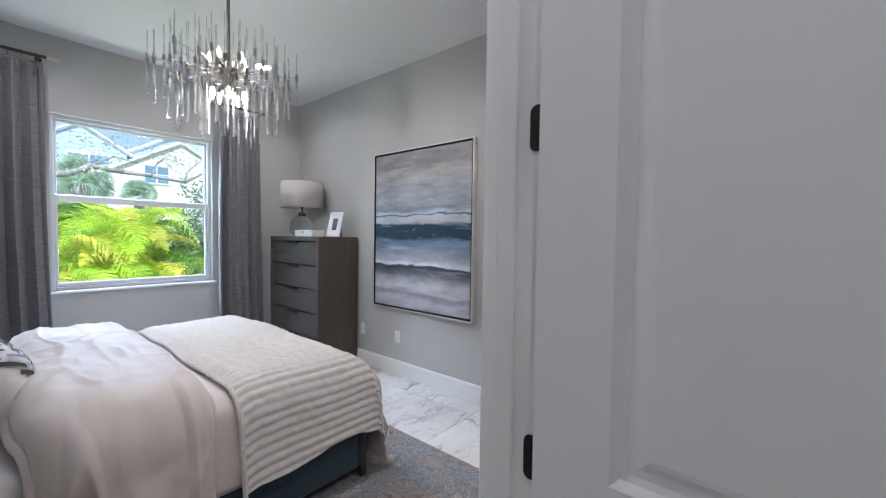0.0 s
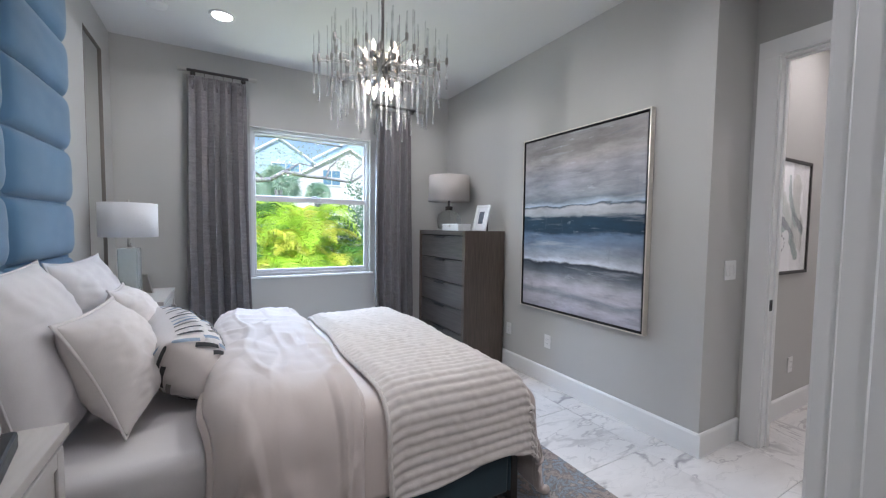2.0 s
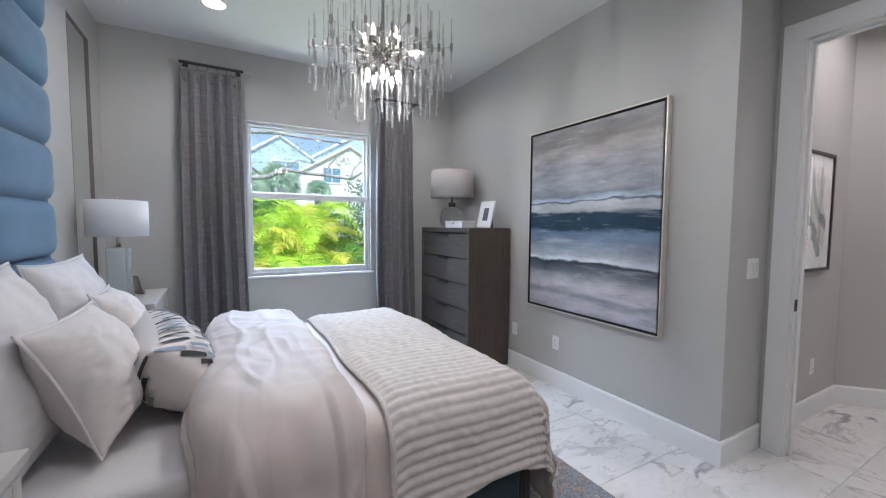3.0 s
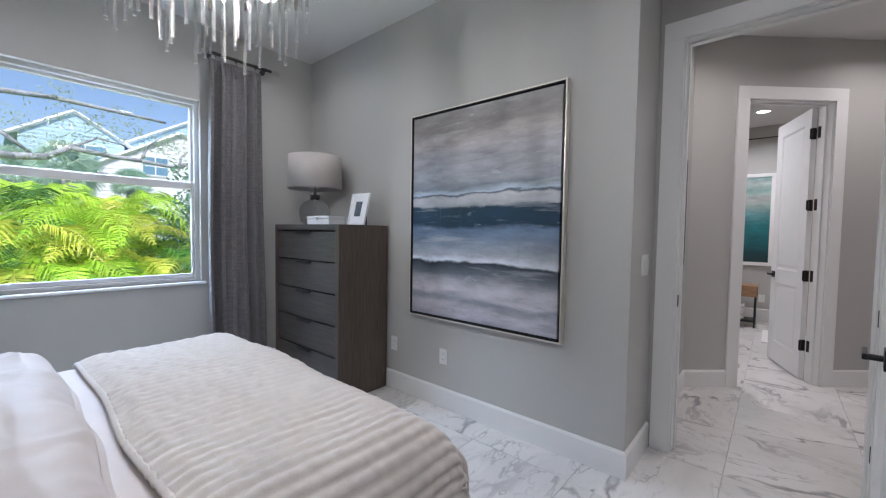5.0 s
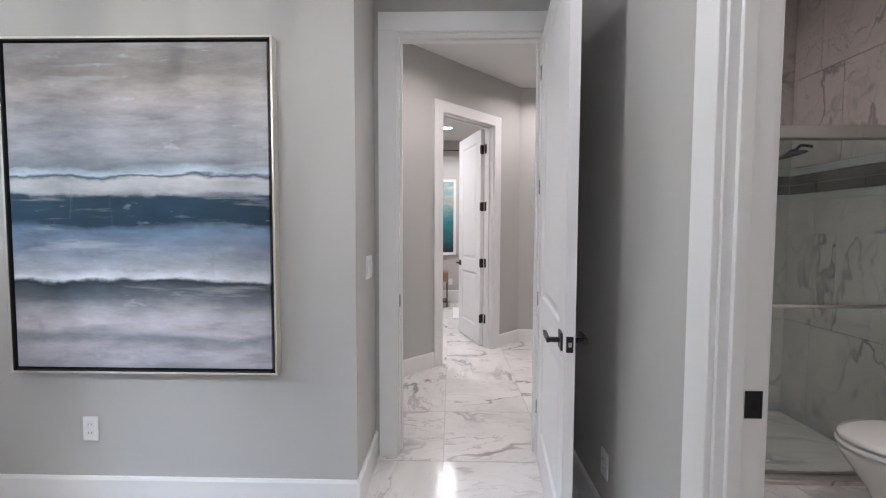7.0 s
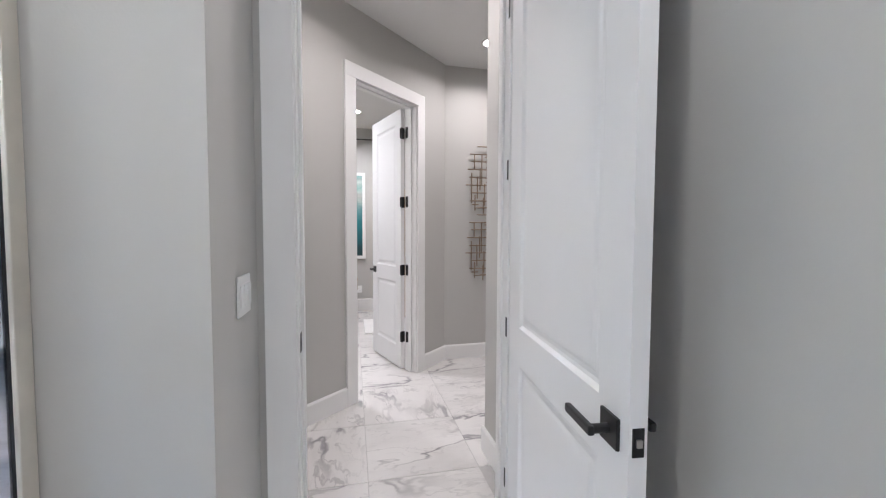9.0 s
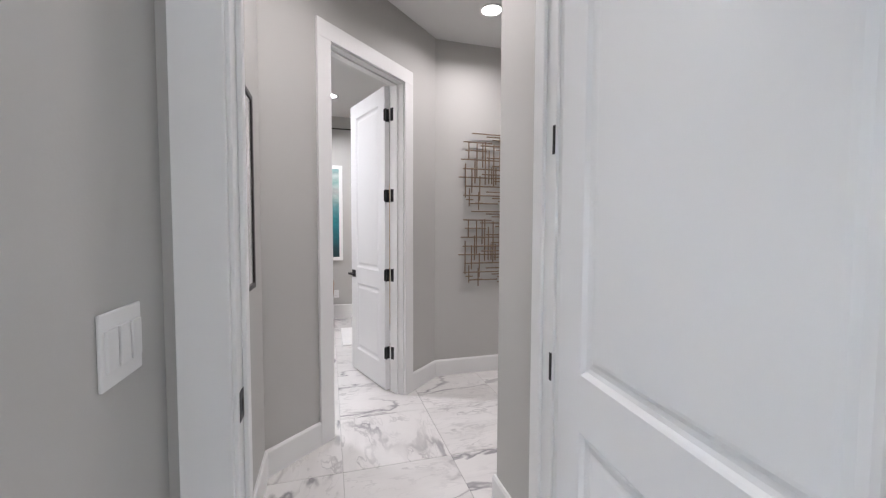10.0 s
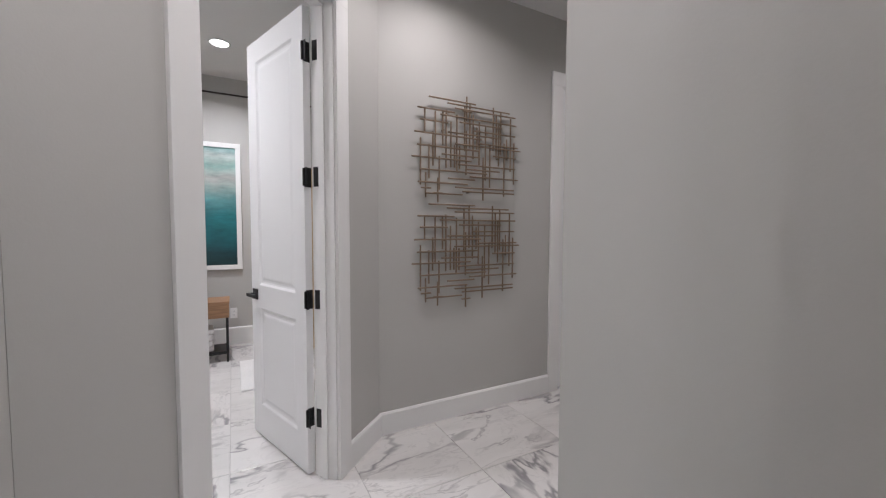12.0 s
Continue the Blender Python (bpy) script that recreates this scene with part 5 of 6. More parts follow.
for s, z, count, r in ((1, -0.64, 5, 0.10), (-1, -0.735, 5, 0.085)):
    for i in range(count):
        a = 2 * math.pi * (i + 0.3 * s) / count
        x, y = r * math.cos(a), r * math.sin(a)
        b = bmesh.new()
        m = Matrix.Translation((x, y, z)) @ Matrix.Diagonal((1, 1, s, 1))
        lathe(b, [(0.008, 0.028), (0.0115, 0.042), (0.0125, 0.054), (0.010, 0.070), (0.005, 0.086), (0.001, 0.094)], 14, m)
        bmesh.ops.recalc_face_normals(b, faces=b.faces)
        hold = bmesh.new()
        lathe(hold, [(0.014, 0.0), (0.014, 0.027), (0.008, 0.028)], 14, m)
        rod(hold, (x * 0.3, y * 0.3, z), (x, y, z), 0.005, 8)
        bmesh.ops.recalc_face_normals(hold, faces=hold.faces)
        h = part("bulb_holder", hold, CHROME, ch, smooth=False)
        part("bulb", b, BULB, h, "lit warm candle bulb", smooth=True)
for z, e in ((CEIL - 0.57, 26), (CEIL - 0.81, 29)):
    lamp("chandelier_light", "POINT", e, pose(CH.x, CH.y, z), (1.0, 0.94, 0.82), radius=0.012)


# ---- ceiling fittings ----
def downlight(x, y, watts, warm=(1.0, 0.95, 0.90), group="recessed ceiling lights"):
    ob = thing("recessed_light", pose(x, y, CEIL), "round white recessed ceiling light, lit warm", "ceiling light", group)
    b = bmesh.new()
    n = 36
    prof = [(0.092, -0.001), (0.092, -0.006), (0.075, -0.010), (0.070, -0.004), (0.070, -0.001)]
    rg = [[b.verts.new((r * math.cos(6.28318 * i / n), r * math.sin(6.28318 * i / n), z)) for i in range(n)] for r, z in prof]
    for p, q in zip(rg, rg[1:]):
        for i in range(n):
            b.faces.new((p[i], p[(i + 1) % n], q[(i + 1) % n], q[i]))
    bmesh.ops.recalc_face_normals(b, faces=b.faces)
    part("trim_ring", b, PLASTIC, ob, smooth=True)
    b = bmesh.new()
    cyl(b, 0, 0, -0.0035, -0.0015, 0.070, n=32)
    part("lens", b, CANLIGHT, ob, "glowing lens")
    lamp("downlight", "AREA", watts, look((x, y, CEIL - 0.014), (x, y, 0)), warm, disk=0.13, spread=radians(150))


for x, y in ((-3.82, 0.13), (-3.82, 1.75), (-1.25, 0.13), (-1.25, 1.75)):
    downlight(x, y, BED_CAN)
for x, y in ((-0.01, 4.86), (-1.0, 3.75), (2.0, 4.6)):
    downlight(x, y, HALL_CAN, (1.0, 0.88, 0.79))
# the second is unseen, added to brighten the open guest bathroom door
for x, y in ((-1.16, 7.15), (-1.9, 5.7)):
    downlight(x, y, GUEST_CAN, (1.0, 0.93, 0.87))
for x, y, k in ((0.30, 3.42, 0.2), (0.35, 1.6, 1.0)):
    downlight(x, y, BATH_CAN * k, (1.0, 0.87, 0.78))
downlight(0.4, -0.4, CLOSET_CAN)
sm = thing("smoke_detector", pose(-3.85, -0.28, CEIL), "round white smoke detector on the ceiling", "smoke detector")
b = bmesh.new()
lathe(b, [(0.062, -0.001), (0.066, -0.012), (0.058, -0.03), (0.02, -0.036), (0.001, -0.036)], 30)
part("cover", b, PLASTIC, sm, smooth=True)


# ---- switches and outlets ----
def outlet(m):
    ob = thing("wall_outlet", m, "white duplex wall outlet with a plain cover plate", "outlet", "wall outlets")
    part("plate", boxes((-0.036, -0.006, -0.058, 0.036, 0, 0.058), bevel=0.003), PLASTIC, ob)
    for z in (-0.02, 0.02):
        f = part("socket_face", boxes((-0.017, -0.0085, z - 0.015, 0.017, -0.005, z + 0.015), bevel=0.002), PLASTIC, ob)
        part("slots", boxes((-0.008, -0.009, z - 0.004, -0.006, -0.0083, z + 0.006), (0.006, -0.009, z - 0.004, 0.008, -0.0083, z + 0.006)), INK, f)
    return ob


ol = outlet(pose(-3.32, NY - 0.0005, 0.372))
copy_thing(ol, pose(-2.79, NY - 0.0005, 0.375))
copy_thing(ol, pose(EX - 0.0005, 2.45, 0.32, 0, 0, -90))
copy_thing(ol, pose(AX + 0.0005, 3.80, 0.37, 0, 0, 90))
copy_thing(ol, pose(-1.10, 8.05 - 0.0005, 0.36))
sw = thing("light_switch", pose(AX + 0.0005, 2.845, 1.12, 0, 0, 90), "white three-gang rocker light switch plate", "light switch")
part("plate", boxes((-0.066, -0.006, -0.06, 0.066, 0, 0.06), bevel=0.003), PLASTIC, sw)
for x in (-0.04, 0.0, 0.04):
    b = boxes((x - 0.016, -0.011, -0.033, x + 0.016, -0.005, 0.033), bevel=0.002)
    part("rocker", b, PLASTIC, sw)
for nm, m in (("strike_plate", pose(H0 + 0.0125, DY + 0.035, 0.905, 0, 0, 0)), ("strike_plate", pose(EX + T - 0.026, B1 - 0.0125, 0.88, 0, 0, -90))):
    st = thing(nm, m, "black strike plate let into the door jamb", "strike plate", "strike plates")
    part("plate", boxes((0, -0.022, -0.035, 0.0016, 0.022, 0.035), bevel=0.0006, segments=1), BLACK, st)
    part("hole", boxes((0.0016, -0.008, -0.014, 0.002, 0.008, 0.014)), INK, st)

# ---- metal wall art in the hall ----
wa = thing("metal_wall_art", pose(0.345, HNY, 1.52), "openwork wall sculpture of crossed bronze metal rods", "wall art")
rnd = random.Random(21)
b = bmesh.new()
cyl(b, 0, 0, 0, 1, 0.0054, n=6)
bar_mesh = unit(b)
bar_mesh.materials.append(BRONZE)


def bar(p, q):
    d = Vector(q) - Vector(p)
    o = new("rod", bar_mesh)
    o.parent = wa
    o.matrix_basis = Matrix.Translation(p) @ d.to_track_quat("Z", "Y").to_matrix().to_4x4() @ Matrix.Diagonal((1, 1, d.length, 1))


for half in (0, 1):
    rnd = random.Random(34)
    zc = 0.335 - 0.69 * half
    for i in range(25):
        z = zc + 0.315 - i * 0.62 / 24 + rnd.uniform(-0.006, 0.006)
        wide = 0.41 * (1 - 0.22 * abs((z - zc) / 0.33) ** 3)
        lg = (0.34, 0.44, 0.52, 0.30, 0.56, 0.40, 0.18)[i % 7] * rnd.uniform(0.85, 1.2)
        x0 = -wide if i % 3 == 0 else wide - lg if i % 3 == 1 else -wide * rnd.uniform(0.0, 0.8)
        x0 += rnd.uniform(-0.03, 0.03)
        bar((x0, -0.034, z), (min(wide + 0.03, x0 + lg), -0.034, z))
    for i in range(29):
        x = -0.36 + i * 0.74 / 28 + rnd.uniform(-0.008, 0.008)
        tall = 0.34 * (1 - 0.25 * abs(x / 0.42) ** 3)
        lg = rnd.choice((0.15, 0.22, 0.30, 0.38, 0.30))
        z0 = zc + rnd.uniform(-tall, tall - lg)
        bar((x, -0.027, z0), (x, -0.027, z0 + lg))
    for x, z in ((-0.24, -0.30), (-0.02, -0.33 + 0.59 * (1 - half)), (-0.33, -0.27)):
        bar((x - 0.035, -0.034, zc + z), (x + 0.035, -0.034, zc + z))
        bar((x, -0.027, zc + z - 0.06), (x, -0.027, zc + z + 0.10))
for x, z in ((-0.20, 0.45), (0.25, 0.30), (-0.18, -0.28), (0.28, -0.38), (0.0, 0.05)):
    bar((x, -0.034, z), (x, 0.0, z))

# ---- guest bathroom ----
# dark strip put in for the shadow line of a ceiling step
tr = structure("trim_guest_bath", boxes((-2.32, 8.036, 2.775, 0.6, 8.05, 2.79)), PEWTER, "thin dark strip for a shadow reveal high on the bathroom wall")
bn = thing("storage_bench", pose(-1.56, 7.42, 0), "wooden bench with a drawer on black metal legs", "bench")
part("drawer_box", boxes((-0.42, 0, 0.44, 0.42, 0.34, 0.58), bevel=0.003), OAK, bn)
part("top", boxes((-0.425, -0.005, 0.58, 0.425, 0.345, 0.60), bevel=0.003), OAK, bn)
for x in (-0.41, 0.39):
    for y in (0.005, 0.315):
        part("leg", boxes((x, y, 0, x + 0.02, y + 0.02, 0.44)), BLACK, bn, "black metal leg")
part("shelf", boxes((-0.39, 0.02, 0.09, 0.39, 0.32, 0.105)), BLACK, bn)
part("shelf_rail", boxes((-0.39, 0.005, 0.08, 0.39, 0.02, 0.11), (-0.41, 0.02, 0.08, -0.39, 0.32, 0.11), (0.39, 0.02, 0.08, 0.41, 0.32, 0.11)), BLACK, bn)
for k in range(4):
    tw = thing("folded_towel", pose(-1.48, 7.58, 0.106 + 0.055 * k, 0, 0, (2, -2, 1, 3)[k]), "folded white terry towel stacked on the bench shelf", "towel", "folded towels")
    part("cloth", boxes((-0.20, -0.12, 0, 0.20, 0.12, 0.054), bevel=0.024, segments=4), TOWEL, tw, smooth=True)
mt = tagged(part("bath_mat", boxes((-1.06, 6.55, 0.0, -0.45, 7.35, 0.014), bevel=0.005), TOWEL), "white terry bath mat on the tile floor", "bath mat")
lc = thing("linen_cabinet", pose(-0.30, 7.45, 0), "pale oak linen cabinet with drawer fronts", "cabinet")
part("body", boxes((-0.30, 0.02, 0, 0.30, 0.58, 1.95), bevel=0.004), PALEOAK, lc)
for k in range(8):
    part("drawer", boxes((-0.28, 0.0, 0.10 + 0.23 * k, 0.28, 0.02, 0.315 + 0.23 * k), bevel=0.003), PALEOAK, lc)

# ---- main bathroom ----
for nm, r in (("shower_wall_east", (BATHX - 0.012, 2.80, 0, BATHX, HCY - T - 0.012, CEIL)), ("shower_wall_back", (EX + T, HCY - T - 0.012, 0, BATHX - 0.012, HCY - T, CEIL))):
    structure(nm, boxes(r), GROUT, "tiled shower wall")
sw_e = bpy.data.objects["shower_wall_east"]
sw_b = bpy.data.objects["shower_wall_back"]


def tile_rows(parent, along, fixed, a0, a1, facing):
    """Large marble tiles with a grey band and mosaic strips on one shower wall."""
    rows = [(0.10, 0.70, WALLTILE, 0.60), (0.703, 1.30, WALLTILE, 0.60), (1.303, 1.515, WALLTILE, 0.60), (1.518, 1.565, MOSAIC, 9), (1.568, 1.63, GREYTILE, 0.30), (1.633, 1.695, GREYTILE, 0.30), (1.698, 1.745, MOSAIC, 9),
            (1.748, 2.34, WALLTILE, 0.60), (2.343, 2.955, WALLTILE, 0.60)]
    for j, (z0, z1, mat, step) in enumerate(rows):
        a = a0 - (0.15 if j % 2 else 0.0)
        while a < a1:
            p0, p1 = max(a, a0), min(a + step - 0.003, a1)
            if p1 - p0 > 0.01:
                f0, f1 = sorted((fixed, fixed + facing * 0.008))
                r = (f0, p0, z0, f1, p1, z1) if along == "y" else (p0, f0, z0, p1, f1, z1)
                part("tile", boxes(r), mat, parent)
            a += step


tile_rows(sw_e, "y", BATHX - 0.012, 2.80, HCY - T - 0.02, -1)
tile_rows(sw_b, "x", HCY - T - 0.012, EX + T, BATHX - 0.022, -1)
structure("shower_edge_trim", boxes((BATHX - 0.024, 2.792, 0, BATHX, 2.80, CEIL)), NICKEL, "brushed metal tile edge trim")
structure("shower_kerb", boxes((EX + T, 2.81, 0, BATHX - 0.021, 2.89, 0.02), bevel=0.004), WALLTILE, "low marble shower kerb")
structure("shower_floor", boxes((EX + T, 2.89, 0.0, BATHX - 0.021, HCY - T - 0.021, 0.03)), WALLTILE, "marble shower floor")
sd = thing("shower_door", pose(EX + T, SHY, 0.02), "sliding glass shower door in a brushed nickel frame", "shower door")
SL = BATHX - 0.021 - (EX + T)
part("header_rail", boxes((0, -0.03, 1.76, SL, 0.03, 1.825), bevel=0.006), NICKEL, sd)
part("bottom_track", boxes((0, -0.025, 0, SL, 0.025, 0.022), bevel=0.003), NICKEL, sd)
for x in (0, SL - 0.025):
    part("side_post", boxes((x, -0.022, 0.022, x + 0.025, 0.022, 1.76), bevel=0.003), NICKEL, sd)
TINT = material("green_tinted_glass", (0.78, 0.88, 0.85), 0.0, vary=0, transmission=1.0, ior=1.45)
for x0, x1, y in ((0.03, SL / 2 + 0.04, 0.012), (SL / 2 - 0.04, SL - 0.035, -0.012)):
    g = part("glass_panel", boxes((x0, y - 0.003, 0.024, x1, y + 0.003, 1.758)), TINT, sd, "green-tinted glass panel")
    g.visible_shadow = False
    part("panel_edge", boxes((x1 - 0.006, y - 0.006, 0.024, x1 + 0.008, y + 0.006, 1.758)), PEWTER, g)
b = bmesh.new()
rod(b, (SL / 2 + 0.02, -0.065, 0.92), (SL - 0.12, -0.065, 0.92), 0.009, 12)
rod(b, (SL / 2 + 0.04, -0.065, 0.92), (SL / 2 + 0.04, -0.015, 0.92), 0.007, 10)
rod(b, (SL - 0.14, -0.065, 0.92), (SL - 0.14, -0.015, 0.92), 0.007, 10)
part("towel_bar", b, NICKEL, sd, "brushed nickel towel bar", smooth=True)
part("door_bumper", boxes((SL - 0.075, -0.03, 1.50, SL - 0.03, -0.015, 1.525), bevel=0.003), BLACK, sd)
shw = thing("shower_head", pose(BATHX - 0.02, 3.44, 1.79), "dark rain shower head on a wall arm", "shower head")
b = bmesh.new()
rod(b, (0, 0, 0.08), (-0.07, 0, 0.09), 0.009, 10)
rod(b, (-0.07, 0, 0.09), (-0.115, 0, 0.045), 0.009, 10)
part("arm", b, PEWTER, shw, smooth=True)
b = bmesh.new()
m = Matrix.Translation((-0.125, 0, 0.03)) @ Matrix.Rotation(radians(-18), 4, "Y")
lathe(b, [(0.012, 0.03), (0.02, 0.02), (0.075, 0.0), (0.078, -0.012), (0.001, -0.014)], 28, m)
bmesh.ops.recalc_face_normals(b, faces=b.faces)
part("rose", b, PEWTER, shw, smooth=True)

tl = thing("toilet", pose(BATHX, 2.44, 0, 0, 0, 180), "white porcelain two-piece toilet with the lid closed", "toilet")


def oval(bm, rows, n=40, cx=0.42):
    """Stacked ovals: (centre x, half length, half width, z)."""
    rings = [[bm.verts.new((c + a * math.cos(6.28318 * i / n) * (1.0 if math.cos(6.28318 * i / n) > 0 else 0.86), w * math.sin(6.28318 * i / n), z)) for i in range(n)] for c, a, w, z in rows]
    for p, q in zip(rings, rings[1:]):
        for i in range(n):
            bm.faces.new((p[i], p[(i + 1) % n], q[(i + 1) % n], q[i]))
    bm.faces.new(list(reversed(rings[0])))
    bm.faces.new(rings[-1])
    bmesh.ops.recalc_face_normals(bm, faces=bm.faces)
    return bm


part("bowl", oval(bmesh.new(), [(0.36, 0.22, 0.115, 0.0), (0.36, 0.21, 0.105, 0.03), (0.36, 0.19, 0.095, 0.12), (0.39, 0.21, 0.11, 0.22), (0.42, 0.25, 0.155, 0.32), (0.435, 0.27, 0.18, 0.375), (0.435, 0.275, 0.185, 0.40)]), PORCELAIN, tl, smooth=True)
part("seat", oval(bmesh.new(), [(0.435, 0.272, 0.183, 0.402), (0.435, 0.28, 0.19, 0.408), (0.435, 0.28, 0.19, 0.418), (0.435, 0.272, 0.184, 0.424)]), PORCELAIN, tl, smooth=True)
part("lid", oval(bmesh.new(), [(0.43, 0.268, 0.18, 0.427), (0.43, 0.278, 0.188, 0.432), (0.43, 0.274, 0.184, 0.446), (0.43, 0.24, 0.155, 0.453), (0.43, 0.12, 0.07, 0.456)]), PORCELAIN, tl, smooth=True)
part("tank", boxes((0.012, -0.195, 0.39, 0.195, 0.195, 0.74), bevel=0.03, segments=4), PORCELAIN, tl, smooth=True)
part("tank_lid", boxes((0.005, -0.21, 0.742, 0.21, 0.21, 0.785), bevel=0.014, segments=3), PORCELAIN, tl, smooth=True)
part("neck", boxes((0.03, -0.12, 0.20, 0.24, 0.12, 0.40), bevel=0.03, segments=3), PORCELAIN, tl, smooth=True)
part("flush_lever", boxes((0.195, 0.08, 0.665, 0.212, 0.165, 0.685), bevel=0.005), PORCELAIN, tl)

# ---- outside the window ----
G = -0.25
gd_ = bmesh.new()
bmesh.ops.create_grid(gd_, x_segments=4, y_segments=4, size=400)
gd_.transform(Matrix.Translation((-405.0, 0, G)))
tagged(part("ground", gd_, GRASS), "mown green lawn behind the house", "ground", kind="structure")


def gable(name, x, yc, half, eave, peak, depth, label, paint=None):
    """A house whose gable wall faces +x, with lapped boards, eaves and windows."""
    paint = paint or SIDING
    ob = thing(name, pose(x, yc, G), label, "house")
    b = bmesh.new()
    h = eave - G
    p = peak - G
    pts = [(-half, 0), (half, 0), (half, h), (0, p), (-half, h)]
    f = [b.verts.new((0, y, z)) for y, z in pts]
    k = [b.verts.new((-depth, y, z)) for y, z in pts]
    b.faces.new(f)
    b.faces.new(list(reversed(k)))
    for i in range(5):
        b.faces.new((f[i], k[i], k[(i + 1) % 5], f[(i + 1) % 5]))
    bmesh.ops.recalc_face_normals(b, faces=b.faces)
    wl = part("wall", b, paint, ob)
    n = int(p / 0.2)
    b = bmesh.new()
    for i in range(n):
        z = i * 0.2
        w = half if z + 0.2 <= h else half * max(0.0, (p - z - 0.2) / (p - h))
        if w > 0.15:
            v = [b.verts.new(q) for q in ((0.004, -w, z + 0.2), (0.004, w, z + 0.2), (0.022, w, z), (0.022, -w, z), (0.0, -w, z), (0.0, w, z))]
            b.faces.new((v[3], v[2], v[1], v[0]))
            b.faces.new((v[4], v[5], v[2], v[3]))
    tagged(part("siding_boards", b, paint, wl), kind="stuff")
    slope = (p - h) / half
    for s in (-1, 1):
        b = bmesh.new()
        e = 0.35
        q = [(0.07, 0, p + 0.12), (0.07, s * (half + e), h - slope * e + 0.12), (-depth, s * (half + e), h - slope * e + 0.12), (-depth, 0, p + 0.12)]
        top = [b.verts.new(c) for c in q]
        low = [b.verts.new((c[0], c[1], c[2] - 0.12)) for c in q]
        b.faces.new(top)
        b.faces.new(low)
        for i in range(4):
            b.faces.new((top[i], top[(i + 1) % 4], low[(i + 1) % 4], low[i]))
        bmesh.ops.recalc_face_normals(b, faces=b.faces)
        rf = part("roof", b, ROOF, ob)
        b = bmesh.new()
        rod(b, (0.07, 0, p + 0.05), (0.07, s * (half + e), h - slope * e + 0.05), 0.09, 4)
        part("fascia", b, SIDING, rf, "white fascia board")
    return ob


def house_window(ob, y, z, w, h):
    wd = part("window", boxes((0.02, y - w / 2 - 0.08, z - h / 2 - 0.08, 0.06, y + w / 2 + 0.08, z + h / 2 + 0.08)), SIDING, ob, "white framed window")
    for a, c in ((-1, -1), (1, -1), (-1, 1), (1, 1)):
        y0, y1 = sorted((y + a * 0.03, y + a * w / 2))
        z0, z1 = sorted((z + c * 0.03, z + c * h / 2))
        part("pane", boxes((0.06, y0, z0, 0.068, y1, z1)), FARGLASS, wd)


ha_ = gable("house", -24.0, 6.83, 3.25, 4.06, 5.98, 9.0, "white sided gable house with a four-pane window")
house_window(ha_, 5.76 - 6.83, 4.26 - G, 0.98, 0.82)
house_window(ha_, 4.9 - 6.83, 1.0 - G, 0.9, 1.2)
hb_ = gable("house", -27.0, 3.25, 1.89, 5.59, 6.81, 9.0, "taller sided gable house behind, blue shade put into its wall colour", SHADESIDING)
house_window(hb_, 0.35, 4.83 - G, 1.6, 0.9)
gable("house", -27.6, 8.99, 3.90, 5.63, 7.90, 9.0, "sided house with a broad gable, blue shade put into its wall colour", SHADESIDING)


def areca(x, y, height, spread, seed, fronds=26):
    rnd = random.Random(seed)
    ob = thing("areca_palm", pose(x, y, G), "bushy yellow-green areca palm with arching feathery fronds", "palm", "areca palms")
    b = bmesh.new()
    for k in range(7):
        a = rnd.uniform(0, 6.28)
        r = rnd.uniform(0.03, 0.2)
        rod(b, (r * math.cos(a), r * math.sin(a), -0.05), (1.8 * r * math.cos(a), 1.8 * r * math.sin(a), height * rnd.uniform(0.3, 0.5)), 0.022, 7, 0.014)
    part("stems", b, FRONDY, ob, "ringed yellowish stems")
    for k in range(fronds):
        a = 2 * math.pi * k / fronds + rnd.uniform(-0.3, 0.3)
        lg = height * rnd.uniform(0.55, 0.95)
        lift = rnd.uniform(0.55, 1.25)
        base = Vector((0.12 * math.cos(a), 0.12 * math.sin(a), height * rnd.uniform(0.18, 0.5)))
        out = Vector((math.cos(a), math.sin(a), 0))
        side = Vector((-math.sin(a), math.cos(a), 0))
        b = bmesh.new()
        prev = base
        m = 40
        for i in range(1, m + 1):
            t = i / m
            p = base + out * (spread * t ** 1.15 * rnd.uniform(0.98, 1.02)) + Vector((0, 0, lg * (lift * t - 0.95 * t * t * lift)))
            d = (p - prev).normalized()
            ln = 0.40 * math.sin(math.pi * min(1, 0.12 + 0.85 * t)) * rnd.uniform(0.85, 1.1)
            up = d.cross(side).normalized()
            if i > 6:
                for s in (-1, 1):
                    w = d * 0.0125
                    tip = p + side * s * ln * 0.85 + d * ln * 0.55 - Vector((0, 0, 0.28 * ln)) + up * -0.02
                    mid = p + side * s * ln * 0.45 + d * ln * 0.22 + Vector((0, 0, 0.05 * ln))
                    v = [b.verts.new(q) for q in (p - w * 0.5, p + w * 0.5, mid + w, tip, mid - w)]
                    b.faces.new((v[0], v[1], v[2], v[4]))
                    b.faces.new((v[4], v[2], v[3]))
            rod(b, prev, p, 0.006, 4)
            prev = p
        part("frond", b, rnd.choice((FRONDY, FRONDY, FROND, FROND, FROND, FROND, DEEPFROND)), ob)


for k, (x, y, h, s) in enumerate(((-7.9, 0.55, 2.3, 1.0), (-8.2, 1.45, 2.6, 1.1), (-7.8, 2.05, 1.9, 0.85), (-9.1, 0.7, 2.9, 1.1), (-9.3, 1.9, 2.9, 1.0), (-8.8, -0.4, 2.7, 1.0), (-9.9, 1.4, 3.1, 1.2), (-7.5, 1.1, 1.7, 0.8))):
    areca(x, y, h, s, 30 + k)


